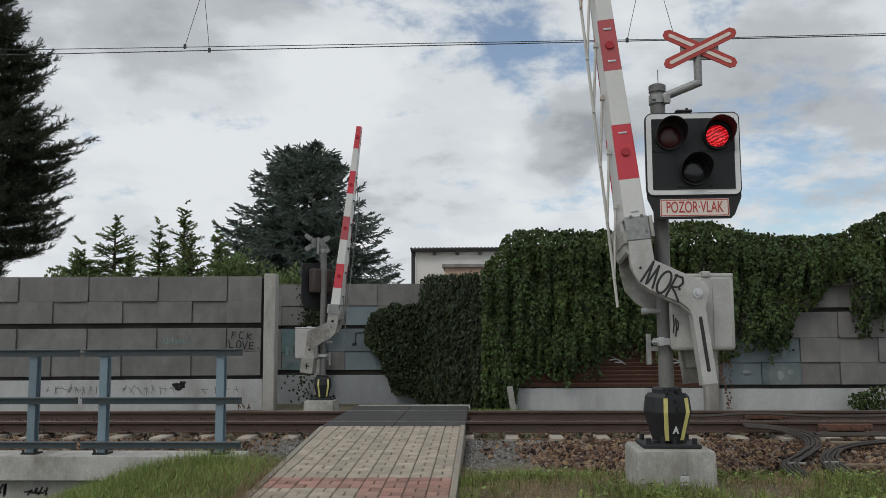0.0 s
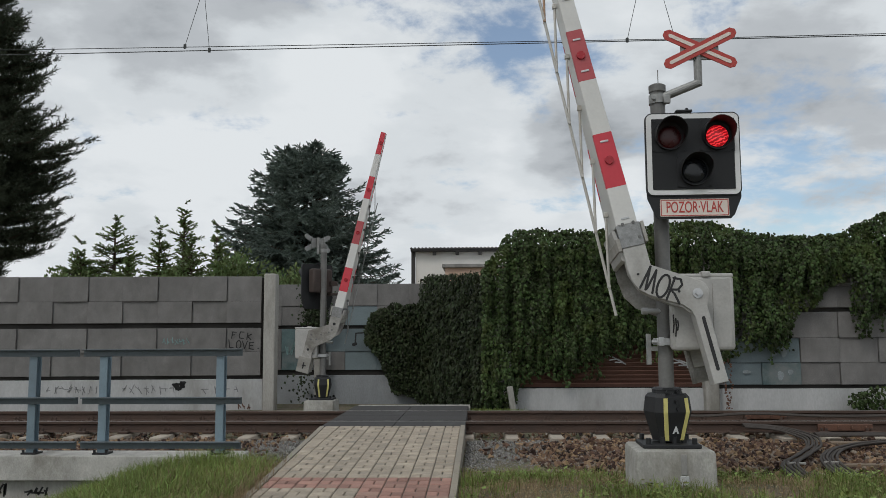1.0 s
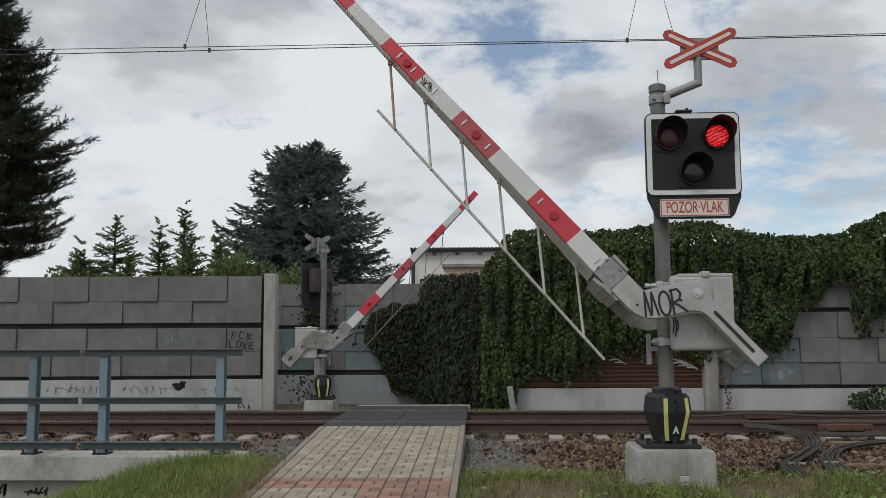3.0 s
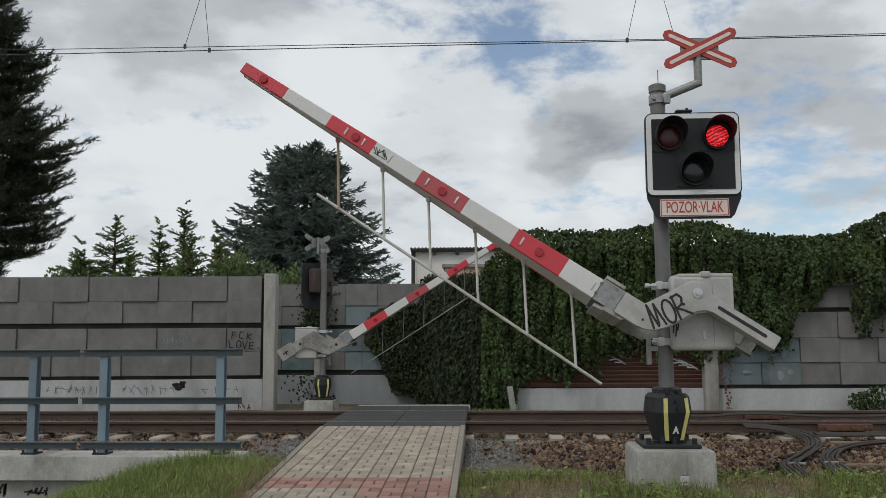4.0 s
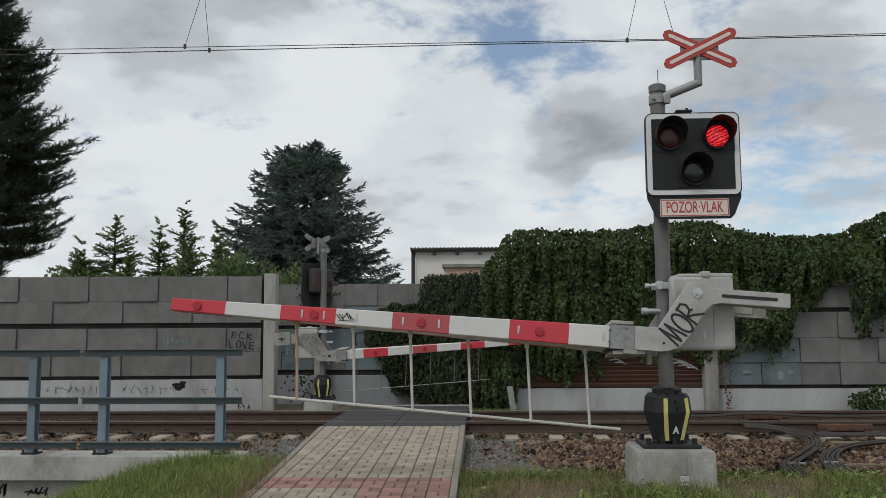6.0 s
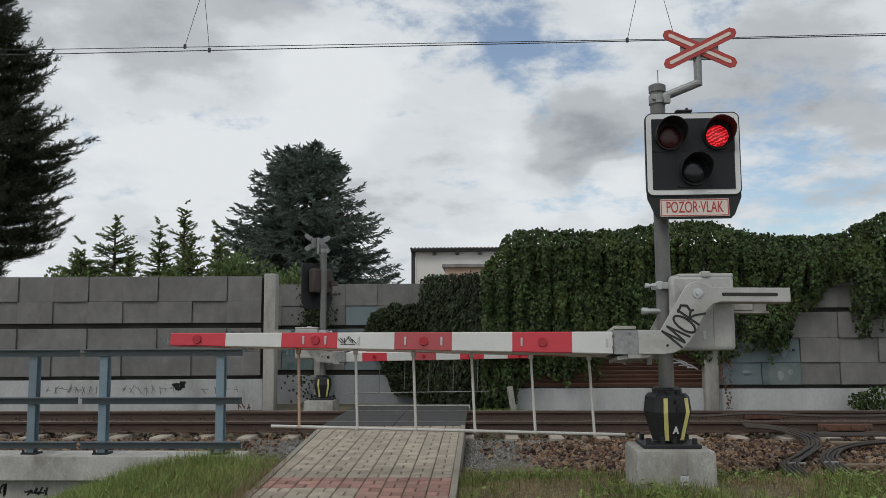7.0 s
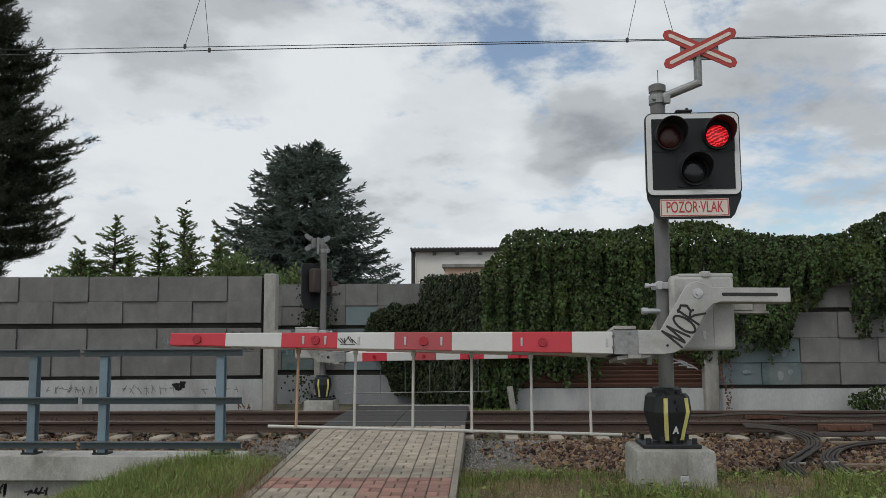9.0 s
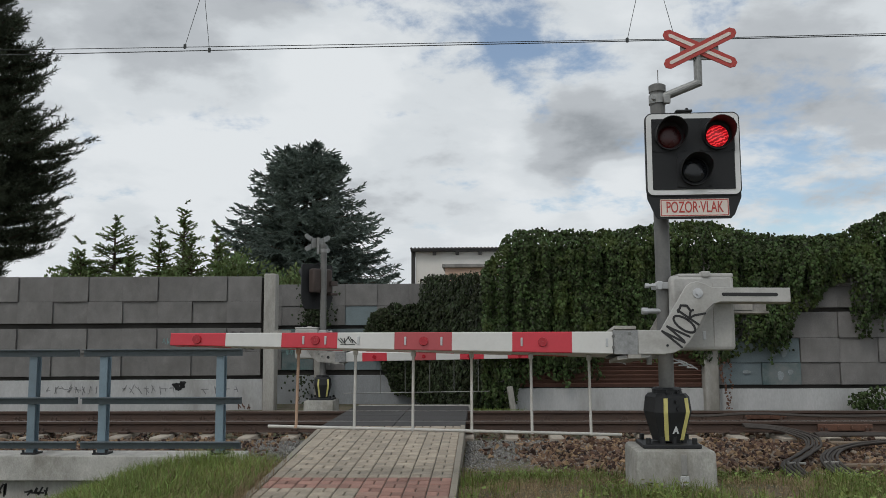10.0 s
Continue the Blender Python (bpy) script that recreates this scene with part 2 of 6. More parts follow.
M = {
    "concrete": surface("concrete", (0.25, 0.245, 0.235), 0.9, var=0.26, scale=2.2, stretch=(1, 1, 0.4), fine=40, stain=(0.13, 0.125, 0.115), stain_at=0.6, each=0.08, bump=0.25),
    "concrete_pale": surface("concrete_pale", (0.37, 0.36, 0.335), 0.9, var=0.2, scale=2.6, fine=50, stain=(0.17, 0.16, 0.14), stain_at=0.57, stretch=(1, 1, 0.4)),
    "weathered": surface("weathered", (0.44, 0.43, 0.405), 0.92, var=0.22, scale=5.5, fine=70, stain=(0.20, 0.19, 0.165), stain_at=0.60, bump=0.4, stretch=(1, 1, 0.6)),
    "plinth_blue": surface("plinth_blue", (0.27, 0.285, 0.30), 0.85, var=0.22, scale=2.4, fine=40, stain=(0.36, 0.35, 0.35), stain_at=0.6, stretch=(1, 1, 0.5)),
    "footing": surface("footing", (0.33, 0.325, 0.30), 0.92, var=0.3, scale=7, fine=60, stain=(0.19, 0.18, 0.155), stain_at=0.52, bump=0.4, stretch=(1, 1, 0.6)),
    "plinth": surface("plinth", (0.42, 0.425, 0.43), 0.85, var=0.16, scale=2.4, fine=40, stain=(0.24, 0.235, 0.22), stain_at=0.6, stretch=(1, 1, 0.35)),
    "block": surface("block", (0.185, 0.18, 0.176), 0.92, var=0.24, scale=3.5, fine=90, stain=(0.135, 0.13, 0.125), stain_at=0.56, each=0.06, bump=0.7, stretch=(1, 1, 0.7)),
    "block_blue": surface("block_blue", (0.155, 0.195, 0.21), 0.85, var=0.2, scale=1.6, fine=45, stain=(0.27, 0.29, 0.3), stain_at=0.62, each=0.2),
    "block_teal": surface("block_teal", (0.10, 0.155, 0.16), 0.85, var=0.3, scale=3, fine=45, stain=(0.19, 0.2, 0.2), stain_at=0.52, each=0.15),
    "block_pale": surface("block_pale", (0.22, 0.25, 0.26), 0.85, var=0.3, scale=9, fine=60),
    "ballast_grey": surface("ballast_grey", (0.17, 0.135, 0.11), 0.92, var=0.25, scale=12, fine=60, island=0.5, hue=0.02, bump=0.3),
    # near-black stand-in for the shade in gaps between blocks, slats and leaves
    "recess_shade": surface("recess_shade", (0.035, 0.033, 0.03), 0.95, var=0.2),
    "kerb": surface("kerb", (0.245, 0.22, 0.18), 0.9, var=0.15, scale=2, fine=60, stain=(0.2, 0.19, 0.17)),
    "paver": surface("paver", (0.33, 0.283, 0.225), 0.9, var=0.3, scale=5, fine=120, each=0.12, stain=(0.21, 0.19, 0.16), stain_at=0.58, bump=0.3),
    "paver_red": surface("paver_red", (0.275, 0.155, 0.125), 0.9, var=0.3, scale=3, fine=120, each=0.2, stain=(0.28, 0.2, 0.16), stain_at=0.6),
    "joint": surface("joint", (0.10, 0.09, 0.075), 0.95, var=0.3, scale=8, fine=150),
    "rubber": surface("rubber", (0.036, 0.034, 0.034), 0.8, var=0.2, scale=2, fine=90, stain=(0.10, 0.10, 0.10), stain_at=0.62),
    "rail": surface("rail", (0.075, 0.048, 0.037), 0.75, metal=0.2, var=0.25, scale=5, fine=80, stain=(0.06, 0.045, 0.04)),
    "rail_head": surface("rail_head", (0.42, 0.40, 0.38), 0.35, metal=0.9, var=0.15, scale=2, fine=60, stretch=(0.2, 1, 1)),
    "sleeper": surface("sleeper", (0.34, 0.30, 0.25), 0.9, var=0.2, scale=4, fine=70, stain=(0.2, 0.14, 0.1), stain_at=0.58, each=0.12),
    "ballast": surface("ballast", (0.135, 0.080, 0.052), 0.92, var=0.3, scale=12, fine=60, island=0.95, hue=0.025, bump=0.4),
    "gravel": surface("gravel", (0.22, 0.215, 0.205), 0.92, var=0.2, scale=14, fine=80, island=0.4),
    "earth": surface("earth", (0.14, 0.112, 0.08), 0.95, var=0.4, scale=5, fine=45, bump=1.0, bump_dist=0.03, stain=(0.07, 0.085, 0.03), stain_at=0.5),
    "grass": surface("grass", (0.165, 0.208, 0.058), 0.7, spec=0.2, var=0.35, scale=1.2, fine=20, island=0.5, hue=0.035, bump=0),
    "dry_grass": surface("dry_grass", (0.25, 0.185, 0.105), 0.8, var=0.2, scale=1.2, fine=20, island=0.3, hue=0.015, bump=0),
    "galvanised": surface("galvanised", (0.30, 0.305, 0.30), 0.55, metal=0.55, var=0.15, scale=5, fine=40, stain=(0.19, 0.19, 0.185), stain_at=0.58, bump=0.08),
    "mast_grey": surface("mast_grey", (0.17, 0.17, 0.165), 0.6, metal=0.3, var=0.15, scale=5, fine=40, stain=(0.11, 0.11, 0.108), stain_at=0.58, bump=0.08),
    "cast": surface("cast", (0.42, 0.415, 0.40), 0.6, metal=0.15, var=0.14, scale=5, fine=50, stain=(0.27, 0.262, 0.24), stain_at=0.58, bump=0.08),
    # darker casting: grime, and on the rear crank also painted-in shade
    "cast_grimy_shaded": surface("cast_grimy_shaded", (0.34, 0.33, 0.31), 0.7, metal=0.1, var=0.3, scale=7, fine=50, stain=(0.15, 0.14, 0.12), stain_at=0.52, bump=0.15),
    "zinc": surface("zinc", (0.26, 0.265, 0.265), 0.5, metal=0.35, var=0.3, scale=22, fine=90, stain=(0.36, 0.365, 0.37), stain_at=0.55, bump=0.05),
    "alu": surface("alu", (0.50, 0.51, 0.52), 0.45, metal=0.6, var=0.1, scale=6, fine=60, stain=(0.3, 0.3, 0.3), stain_at=0.65, bump=0.05),
    "beam_white": surface("beam_white", (0.62, 0.618, 0.60), 0.4, var=0.05, scale=3, fine=40, stain=(0.50, 0.48, 0.44), stain_at=0.7, bump=0.03),
    "beam_red": surface("beam_red", (0.56, 0.04, 0.06), 0.4, var=0.06, scale=3, fine=40, stain=(0.45, 0.06, 0.06), stain_at=0.7, bump=0.03),
    "beam_faded": surface("beam_faded", (0.42, 0.075, 0.085), 0.5, var=0.08, scale=3, fine=40, stain=(0.46, 0.13, 0.13), stain_at=0.65, bump=0.03),
    "reflector": surface("reflector", (0.36, 0.012, 0.022), 0.25, var=0.1, scale=30, fine=200, bump=0.1),
    "rod": surface("rod", (0.52, 0.51, 0.48), 0.5, metal=0.2, var=0.1, scale=8, fine=60, stain=(0.36, 0.31, 0.25), stain_at=0.62, bump=0.05),
    "rod_rust": surface("rod_rust", (0.40, 0.27, 0.19), 0.7, metal=0.1, var=0.2, scale=8, fine=60),
    "black": surface("black", (0.017, 0.018, 0.02), 0.55, spec=0.4, var=0.2, scale=6, fine=60, bump=0.05),
    "panel_black": surface("panel_black", (0.016, 0.017, 0.019), 0.6, spec=0.35, var=0.12, scale=5, fine=50, bump=0.04),
    "white_paint": surface("white_paint", (0.70, 0.71, 0.71), 0.45, var=0.05, scale=5, fine=50, bump=0.02),
    "sign_red": surface("sign_red", (0.44, 0.055, 0.045), 0.45, var=0.08, scale=6, fine=50, bump=0.02, stain=(0.42, 0.1, 0.08), stain_at=0.66),
    "sign_pale": surface("sign_pale", (0.74, 0.66, 0.60), 0.5, var=0.07, scale=6, fine=50, bump=0.02),
    "lens_red": surface("lens_red", (0.05, 0.006, 0.007), 0.3, spec=0.5, var=0.2, scale=20, fine=120, bump=0.1),
    "lens_dark": surface("lens_dark", (0.012, 0.014, 0.018), 0.08, var=0.1, scale=20, fine=90, bump=0.1),
    "yellow": surface("yellow", (0.62, 0.56, 0.20), 0.5, var=0.1, scale=8, fine=50, bump=0.03),
    "railing": surface("railing", (0.20, 0.27, 0.32), 0.5, metal=0.2, var=0.12, scale=3, fine=40, stain=(0.15, 0.19, 0.22), stain_at=0.6, bump=0.05),
    "railing_dark": surface("railing_dark", (0.095, 0.115, 0.128), 0.55, metal=0.2, var=0.15, scale=3, fine=40, bump=0.05),
    "louvre": surface("louvre", (0.12, 0.058, 0.042), 0.75, var=0.25, scale=3, fine=50, each=0.12, stain=(0.10, 0.05, 0.035)),
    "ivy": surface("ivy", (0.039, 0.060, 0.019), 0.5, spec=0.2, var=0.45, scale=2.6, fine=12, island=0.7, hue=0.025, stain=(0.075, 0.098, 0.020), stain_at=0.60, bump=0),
    # browner copy of the ivy, darkened to stand in for the corner's shade
    "ivy_shaded": surface("ivy_shaded", (0.026, 0.036, 0.015), 0.5, spec=0.2, var=0.4, scale=2.6, fine=12, island=0.7, hue=0.03, stain=(0.040, 0.045, 0.018), stain_at=0.62, bump=0),
    "spruce": surface("spruce", (0.178, 0.222, 0.195), 0.7, spec=0.2, var=0.15, scale=0.8, fine=15, island=0.45, hue=0.02, bump=0),
    "pine": surface("pine", (0.05, 0.062, 0.04), 0.75, spec=0.2, var=0.15, scale=0.8, fine=15, island=0.45, hue=0.02, bump=0),
    "shrub": surface("shrub", (0.16, 0.21, 0.085), 0.7, spec=0.2, var=0.2, scale=0.8, fine=15, island=0.45, hue=0.03, bump=0),
    "bark": surface("bark", (0.075, 0.055, 0.04), 0.95, var=0.3, scale=6, fine=60, bump=0.5),
    "render": surface("render", (0.70, 0.69, 0.66), 0.85, var=0.05, scale=0.6, fine=20),
    "roof": surface("roof", (0.035, 0.033, 0.033), 0.7, var=0.15, scale=2, fine=20),
    "tan": surface("tan", (0.62, 0.44, 0.34), 0.8, var=0.12, scale=1, fine=20),
    "wire": surface("wire", (0.05, 0.055, 0.055), 0.5, metal=0.6, var=0.1),
    "cable": surface("cable", (0.048, 0.040, 0.035), 0.8, var=0.15, scale=8, fine=60),
    "old_wood": surface("old_wood", (0.16, 0.12, 0.085), 0.9, var=0.25, scale=5, fine=60, stretch=(0.3, 2, 2), bump=0.4),
    "ink": surface("ink", (0.015, 0.015, 0.016), 0.6, var=0.2, bump=0),
    "paint_grey": surface("paint_grey", (0.17, 0.17, 0.175), 0.7, var=0.2, bump=0),
    "paint_teal": surface("paint_teal", (0.16, 0.27, 0.27), 0.7, var=0.25, bump=0),
    "rusty": surface("rusty", (0.12, 0.06, 0.04), 0.85, var=0.35, scale=6, fine=60, stain=(0.12, 0.05, 0.03)),
    "dark_brown": surface("dark_brown", (0.055, 0.04, 0.035), 0.7, var=0.15, scale=4, fine=40),
}
M["red_light"] = glow("red_light", (1.0, 0.03, 0.05), 0.55)


# ---- mesh helpers ----
def bm_new():
    return bmesh.new()


def box(bm, x0, x1, y0, y1, z0, z1, m=None, bevel=0.0):
    r = bmesh.ops.create_cube(bm, size=1.0)
    vs = r["verts"]
    for v in vs:
        v.co = Vector(((x0 + x1) / 2 + v.co.x * (x1 - x0), (y0 + y1) / 2 + v.co.y * (y1 - y0), (z0 + z1) / 2 + v.co.z * (z1 - z0)))
    if bevel:
        es = {e for v in vs for e in v.link_edges}
        rb = bmesh.ops.bevel(bm, geom=list(es), offset=bevel, segments=2, affect="EDGES", profile=0.5)
        vs = list({v for f in rb["faces"] for v in f.verts} | {v for v in vs if v.is_valid})
    if m is not None:
        bmesh.ops.transform(bm, matrix=m, verts=vs)
    return vs


def rod(bm, a, b, r, seg=10, r2=None):
    a, b = Vector(a), Vector(b)
    d = b - a
    m = Matrix.Translation((a + b) / 2) @ d.to_track_quat("Z", "Y").to_matrix().to_4x4()
    bmesh.ops.create_cone(bm, cap_ends=True, segments=seg, radius1=r, radius2=r if r2 is None else r2, depth=d.length, matrix=m)


def prism(bm, pts, y0, y1):
    """A plate with the outline pts in x, z between two depths."""
    a = [bm.verts.new((x, y0, z)) for x, z in pts]
    b = [bm.verts.new((x, y1, z)) for x, z in pts]
    n = len(pts)
    bm.faces.new(a)
    bm.faces.new(b[::-1])
    for i in range(n):
        j = (i + 1) % n
        bm.faces.new((a[j], a[i], b[i], b[j]))
    bmesh.ops.recalc_face_normals(bm, faces=bm.faces)


def mesh_of(name, bm, mat, smooth=True):
    me = bpy.data.meshes.new(name)
    bm.to_mesh(me)
    bm.free()
    me.materials.append(M[mat])
    if smooth:
        me.shade_smooth()
        try:
            me.set_sharp_from_angle(angle=radians(22))
        except AttributeError:
            pass
    return me


def part(name, bm, mat, parent=None, label="", at=None, smooth=True):
    ob = new(name, mesh_of(name, bm, mat, smooth))
    if parent is not None:
        ob.parent = parent
    if at is not None:
        ob.matrix_basis = at
    return tagged(ob, label)


def empty(name, at, label="", category="", group="", kind=""):
    ob = new(name)
    ob.matrix_basis = at
    return tagged(ob, label, category, group, kind)


def soup(name, verts, faces, mat, parent=None, label=""):
    me = bpy.data.meshes.new(name)
    me.from_pydata(verts, [], faces)
    me.materials.append(M[mat])
    ob = new(name, me)
    if parent is not None:
        ob.parent = parent
    return tagged(ob, label)


def letters(text, size, depth, mat, parent, at, name="lettering", narrow=1.0, bold=0.0):
    cu = bpy.data.curves.new(name, "FONT")
    cu.body, cu.size, cu.extrude = text, size, depth
    cu.offset = bold
    cu.align_x, cu.align_y = "CENTER", "CENTER"
    tmp = new(name + "_form", cu)
    dg = bpy.context.evaluated_depsgraph_get()
    me = bpy.data.meshes.new_from_object(tmp.evaluated_get(dg))
    bpy.data.objects.remove(tmp)
    me.materials.clear()
    me.materials.append(M[mat])
    ob = new(name, me)
    ob.parent = parent
    ob.matrix_basis = at @ Matrix.Diagonal((narrow, 1, 1, 1))
    return ob


GLYPH = {
    "M": [[(0, 0), (0.1, 1), (0.42, 0.02), (0.5, 0.1), (0.62, 0.95), (1.0, 0.0)]],
    "O": [[(0.5 + 0.42 * math.cos(a * math.pi / 8), 0.5 + 0.5 * math.sin(a * math.pi / 8)) for a in range(17)]],
    "R": [[(0.05, 0), (0.1, 1)], [(0.0, 0.95), (0.55, 1.0), (0.78, 0.8), (0.6, 0.55), (0.1, 0.45), (0.5, 0.32), (1.05, 0.02)]],
    "F": [[(0.1, 0), (0.12, 0.95)], [(0, 0.95), (0.9, 1.0)], [(0.1, 0.5), (0.65, 0.58)]],
    "C": [[(0.95, 0.95), (0.3, 0.95), (0.1, 0.5), (0.25, 0.1), (0.9, 0.08)]],
    "K": [[(0.1, 0), (0.1, 1)], [(0.9, 0.9), (0.15, 0.5), (0.95, 0.05)]],
    "L": [[(0.15, 1), (0.1, 0.05), (0.7, 0.0)]],
    "V": [[(0.0, 1), (0.45, 0.0), (0.95, 1)]],
    "E": [[(0.9, 0.95), (0.1, 0.9), (0.1, 0.05), (1.0, 0.0)], [(0.1, 0.5), (0.8, 0.55)]],
    "S": [[(0.9, 0.9), (0.4, 1.0), (0.1, 0.75), (0.8, 0.3), (0.5, 0.02), (0.05, 0.1)]],
    "J": [[(0.7, 1), (0.65, 0.15), (0.35, 0.0), (0.05, 0.25)]],
    "B": [[(0.1, 0), (0.1, 1), (0.7, 0.85), (0.2, 0.55), (0.8, 0.3), (0.1, 0.0)]],
    "D": [[(0.1, 0), (0.1, 1), (0.8, 0.6), (0.6, 0.1), (0.1, 0)]],
    "I": [[(0.4, 0), (0.45, 0.75)]],
    ".": [[(0.3, 0.0), (0.42, 0.05)]],
    "~": [[(0, 0.4), (0.3, 0.75), (0.5, 0.2), (0.9, 0.6)]],
}


def ribbon(bm, pts, w):
    """A painted stroke along pts in x, z, with round turns."""
    n = len(pts)
    for k in range(n - 1):
        (xa, za), (xb, zb) = pts[k], pts[k + 1]
        d = math.hypot(xb - xa, zb - za) or 1e-6
        box(bm, -w * 0.12, d + w * 0.12, -0.001, 0.001, -w / 2, w / 2, pose(xa, -0.0002 * (k % 3), za, 0, -math.degrees(math.atan2(zb - za, xb - xa)), 0))
    for k in range(n):
        rod(bm, (pts[k][0], -0.0012, pts[k][1]), (pts[k][0], 0.001, pts[k][1]), w * 0.5, 8)


def brush(ch, h, wide, w, mat, parent, at, name="graffiti"):
    """One hand-painted letter, h high and wide broad, of strokes w thick."""
    bm = bm_new()
    for line in GLYPH[ch]:
        ribbon(bm, [(x * wide, z * h) for x, z in line], w)
    return part(name, bm, mat, parent, "", at, smooth=False)


def lerp_at(pts, x):
    if x <= pts[0][0]:
        return pts[0][1]
    for (a, b), (c, d) in zip(pts, pts[1:]):
        if x <= c:
            return b + (d - b) * (x - a) / (c - a)
    return pts[-1][1]


# ---- ground ----
RAIL_Y = (11.62, 13.12)
AXIS_Y = 12.37
PATH_FRONT = 11.02


def path_z(y):
    return min(0.0, (y - PATH_FRONT) * 0.036)


def smooth01(t):
    t = max(0.0, min(1.0, t))
    return t * t * (3 - 2 * t)


def ground_z(x, y):
    z = lerp_at([(-20, -0.75), (0, -0.45), (6.5, -0.19), (8.3, -0.2), (10, -0.23), (14.4, -0.23), (17, -0.40), (20.7, -0.54), (60, -0.7)], y)
    if x > -0.2:
        z += 0.10 * smooth01((x + 0.2) / 0.6) * smooth01((8.2 - y) / 0.9)
    if y < 9.3:
        z -= 0.50 * smooth01((-2.9 - x) / 2.0) * smooth01((9.3 - y) / 0.25)
    if -1.9 < x < -0.3 and y < 14.5:
        z = min(z, path_z(y) - 0.1)
    return z


def ground():
    xs = [-3000, -400, -90, -40, -20] + [-12 + 0.25 * i for i in range(97)] + [20, 40, 90, 400, 3000]
    ys = [-3000, -300, -60, -15] + [-2 + 0.5 * i for i in range(14)] + [5 + 0.25 * i for i in range(15)] + [8.8, 8.86, 8.92, 9.0] + [9.25 + 0.5 * i for i in range(26)] + [26, 40, 90, 400, 4000]
    vs = [(x, y, ground_z(x, y) + (noise.noise((x * 1.3, y * 1.3, 0)) * 0.03 if abs(x) < 15 and 3 < y < 10.5 else 0)) for y in ys for x in xs]
    n = len(xs)
    fs = [(j * n + i, j * n + i + 1, (j + 1) * n + i + 1, (j + 1) * n + i) for j in range(len(ys) - 1) for i in range(n - 1)]
    g = soup("ground", vs, fs, "earth", None, "brown earth with weeds beside the railway")
    g.data.shade_smooth()
    tagged(g, category="ground", kind="structure")


ground()


# ---- track ----
def track():
    t = empty("railway_track", pose(0, AXIS_Y, 0), "single railway track with rusty rails on concrete sleepers", "railway track", kind="structure")
    prof = [(-0.0625, -0.149), (0.0625, -0.149), (0.0625, -0.14), (0.012, -0.122), (0.008, -0.05), (0.034, -0.036), (0.034, -0.008), (0.028, 0), (-0.028, 0), (-0.034, -0.008), (-0.034, -0.036), (-0.008, -0.05), (-0.012, -0.122), (-0.0625, -0.14)]
    for y in RAIL_Y:
        bm = bm_new()
        a = [bm.verts.new((-80, p[0], p[1])) for p in prof]
        b = [bm.verts.new((80, p[0], p[1])) for p in prof]
        for i in range(len(prof)):
            j = (i + 1) % len(prof)
            bm.faces.new((a[i], a[j], b[j], b[i]))
        bmesh.ops.recalc_face_normals(bm, faces=bm.faces)
        part("rail", bm, "rail", t, "rust-brown steel rail", pose(0, y - AXIS_Y, 0))
        bm = bm_new()
        box(bm, -80, 80, -0.026, 0.026, -0.004, 0.0025)
        part("running_surface", bm, "rail_head", t, "polished rail top", pose(0, y - AXIS_Y, 0))
    # sleepers
    bm = bm_new()
    for s in (-1, 1):
        pts = [(-0.13, -0.4), (0.13, -0.4), (0.085, -0.165), (-0.085, -0.165)]
    prism(bm, pts, -1.25, 1.25)
    bmesh.ops.bevel(bm, geom=bm.edges[:], offset=0.012, segments=1, affect="EDGES")
    sl = mesh_of("sleeper", bm, "sleeper")
    bm = bm_new()
    for s in (-1, 1):
        box(bm, -0.07, 0.07, s * 0.11 - 0.05, s * 0.11 + 0.05, -0.16, -0.125, bevel=0.01)
        rod(bm, (-0.03, s * 0.1, -0.13), (-0.03, s * 0.1, -0.085), 0.018, 6)
        rod(bm, (0.03, s * 0.1, -0.13), (0.03, s * 0.1, -0.085), 0.018, 6)
    clip = mesh_of("rail_fastening", bm, "rail")
    for k in range(-30, 31):
        x = 0.40 + 0.6 * k
        if -2.2 < x < -0.35:
            continue
        o = new("sleeper", sl)
        o.parent = t
        o.matrix_basis = pose(x, 0, 0)
        for y in RAIL_Y:
            c = new("rail_fastening", clip)
            c.parent = t
            c.matrix_basis = pose(x, y - AXIS_Y, 0)
    return t


TRACK = track()


# ---- paved crossing ----
PX0, PX1 = -2.13, -0.22
ROW = 0.145


def crossing():
    c = empty("crossing_deck", pose(0, 0, 0), "dark rubber level crossing panels between the rails", "crossing deck", kind="structure")
    for y0, y1 in ((PATH_FRONT, RAIL_Y[0] - 0.05), (RAIL_Y[0] + 0.075, AXIS_Y - 0.003), (AXIS_Y + 0.003, RAIL_Y[1] - 0.075), (RAIL_Y[1] + 0.05, 14.0)):
        w = (PX1 - PX0) / 2
        for i in range(2):
            bm = bm_new()
            box(bm, PX0 + i * w + 0.003, PX0 + (i + 1) * w - 0.003, y0, y1, -0.16, 0.004, bevel=0.008)
            part("deck_panel", bm, "rubber", c)
    return c


crossing()


def path_left(y):
    """Left edge of the paving, which narrows away from the rails."""
    return x_left + (PATH_FRONT - y) * 0.03


x_left = PX1 - 0.06 - 1.8


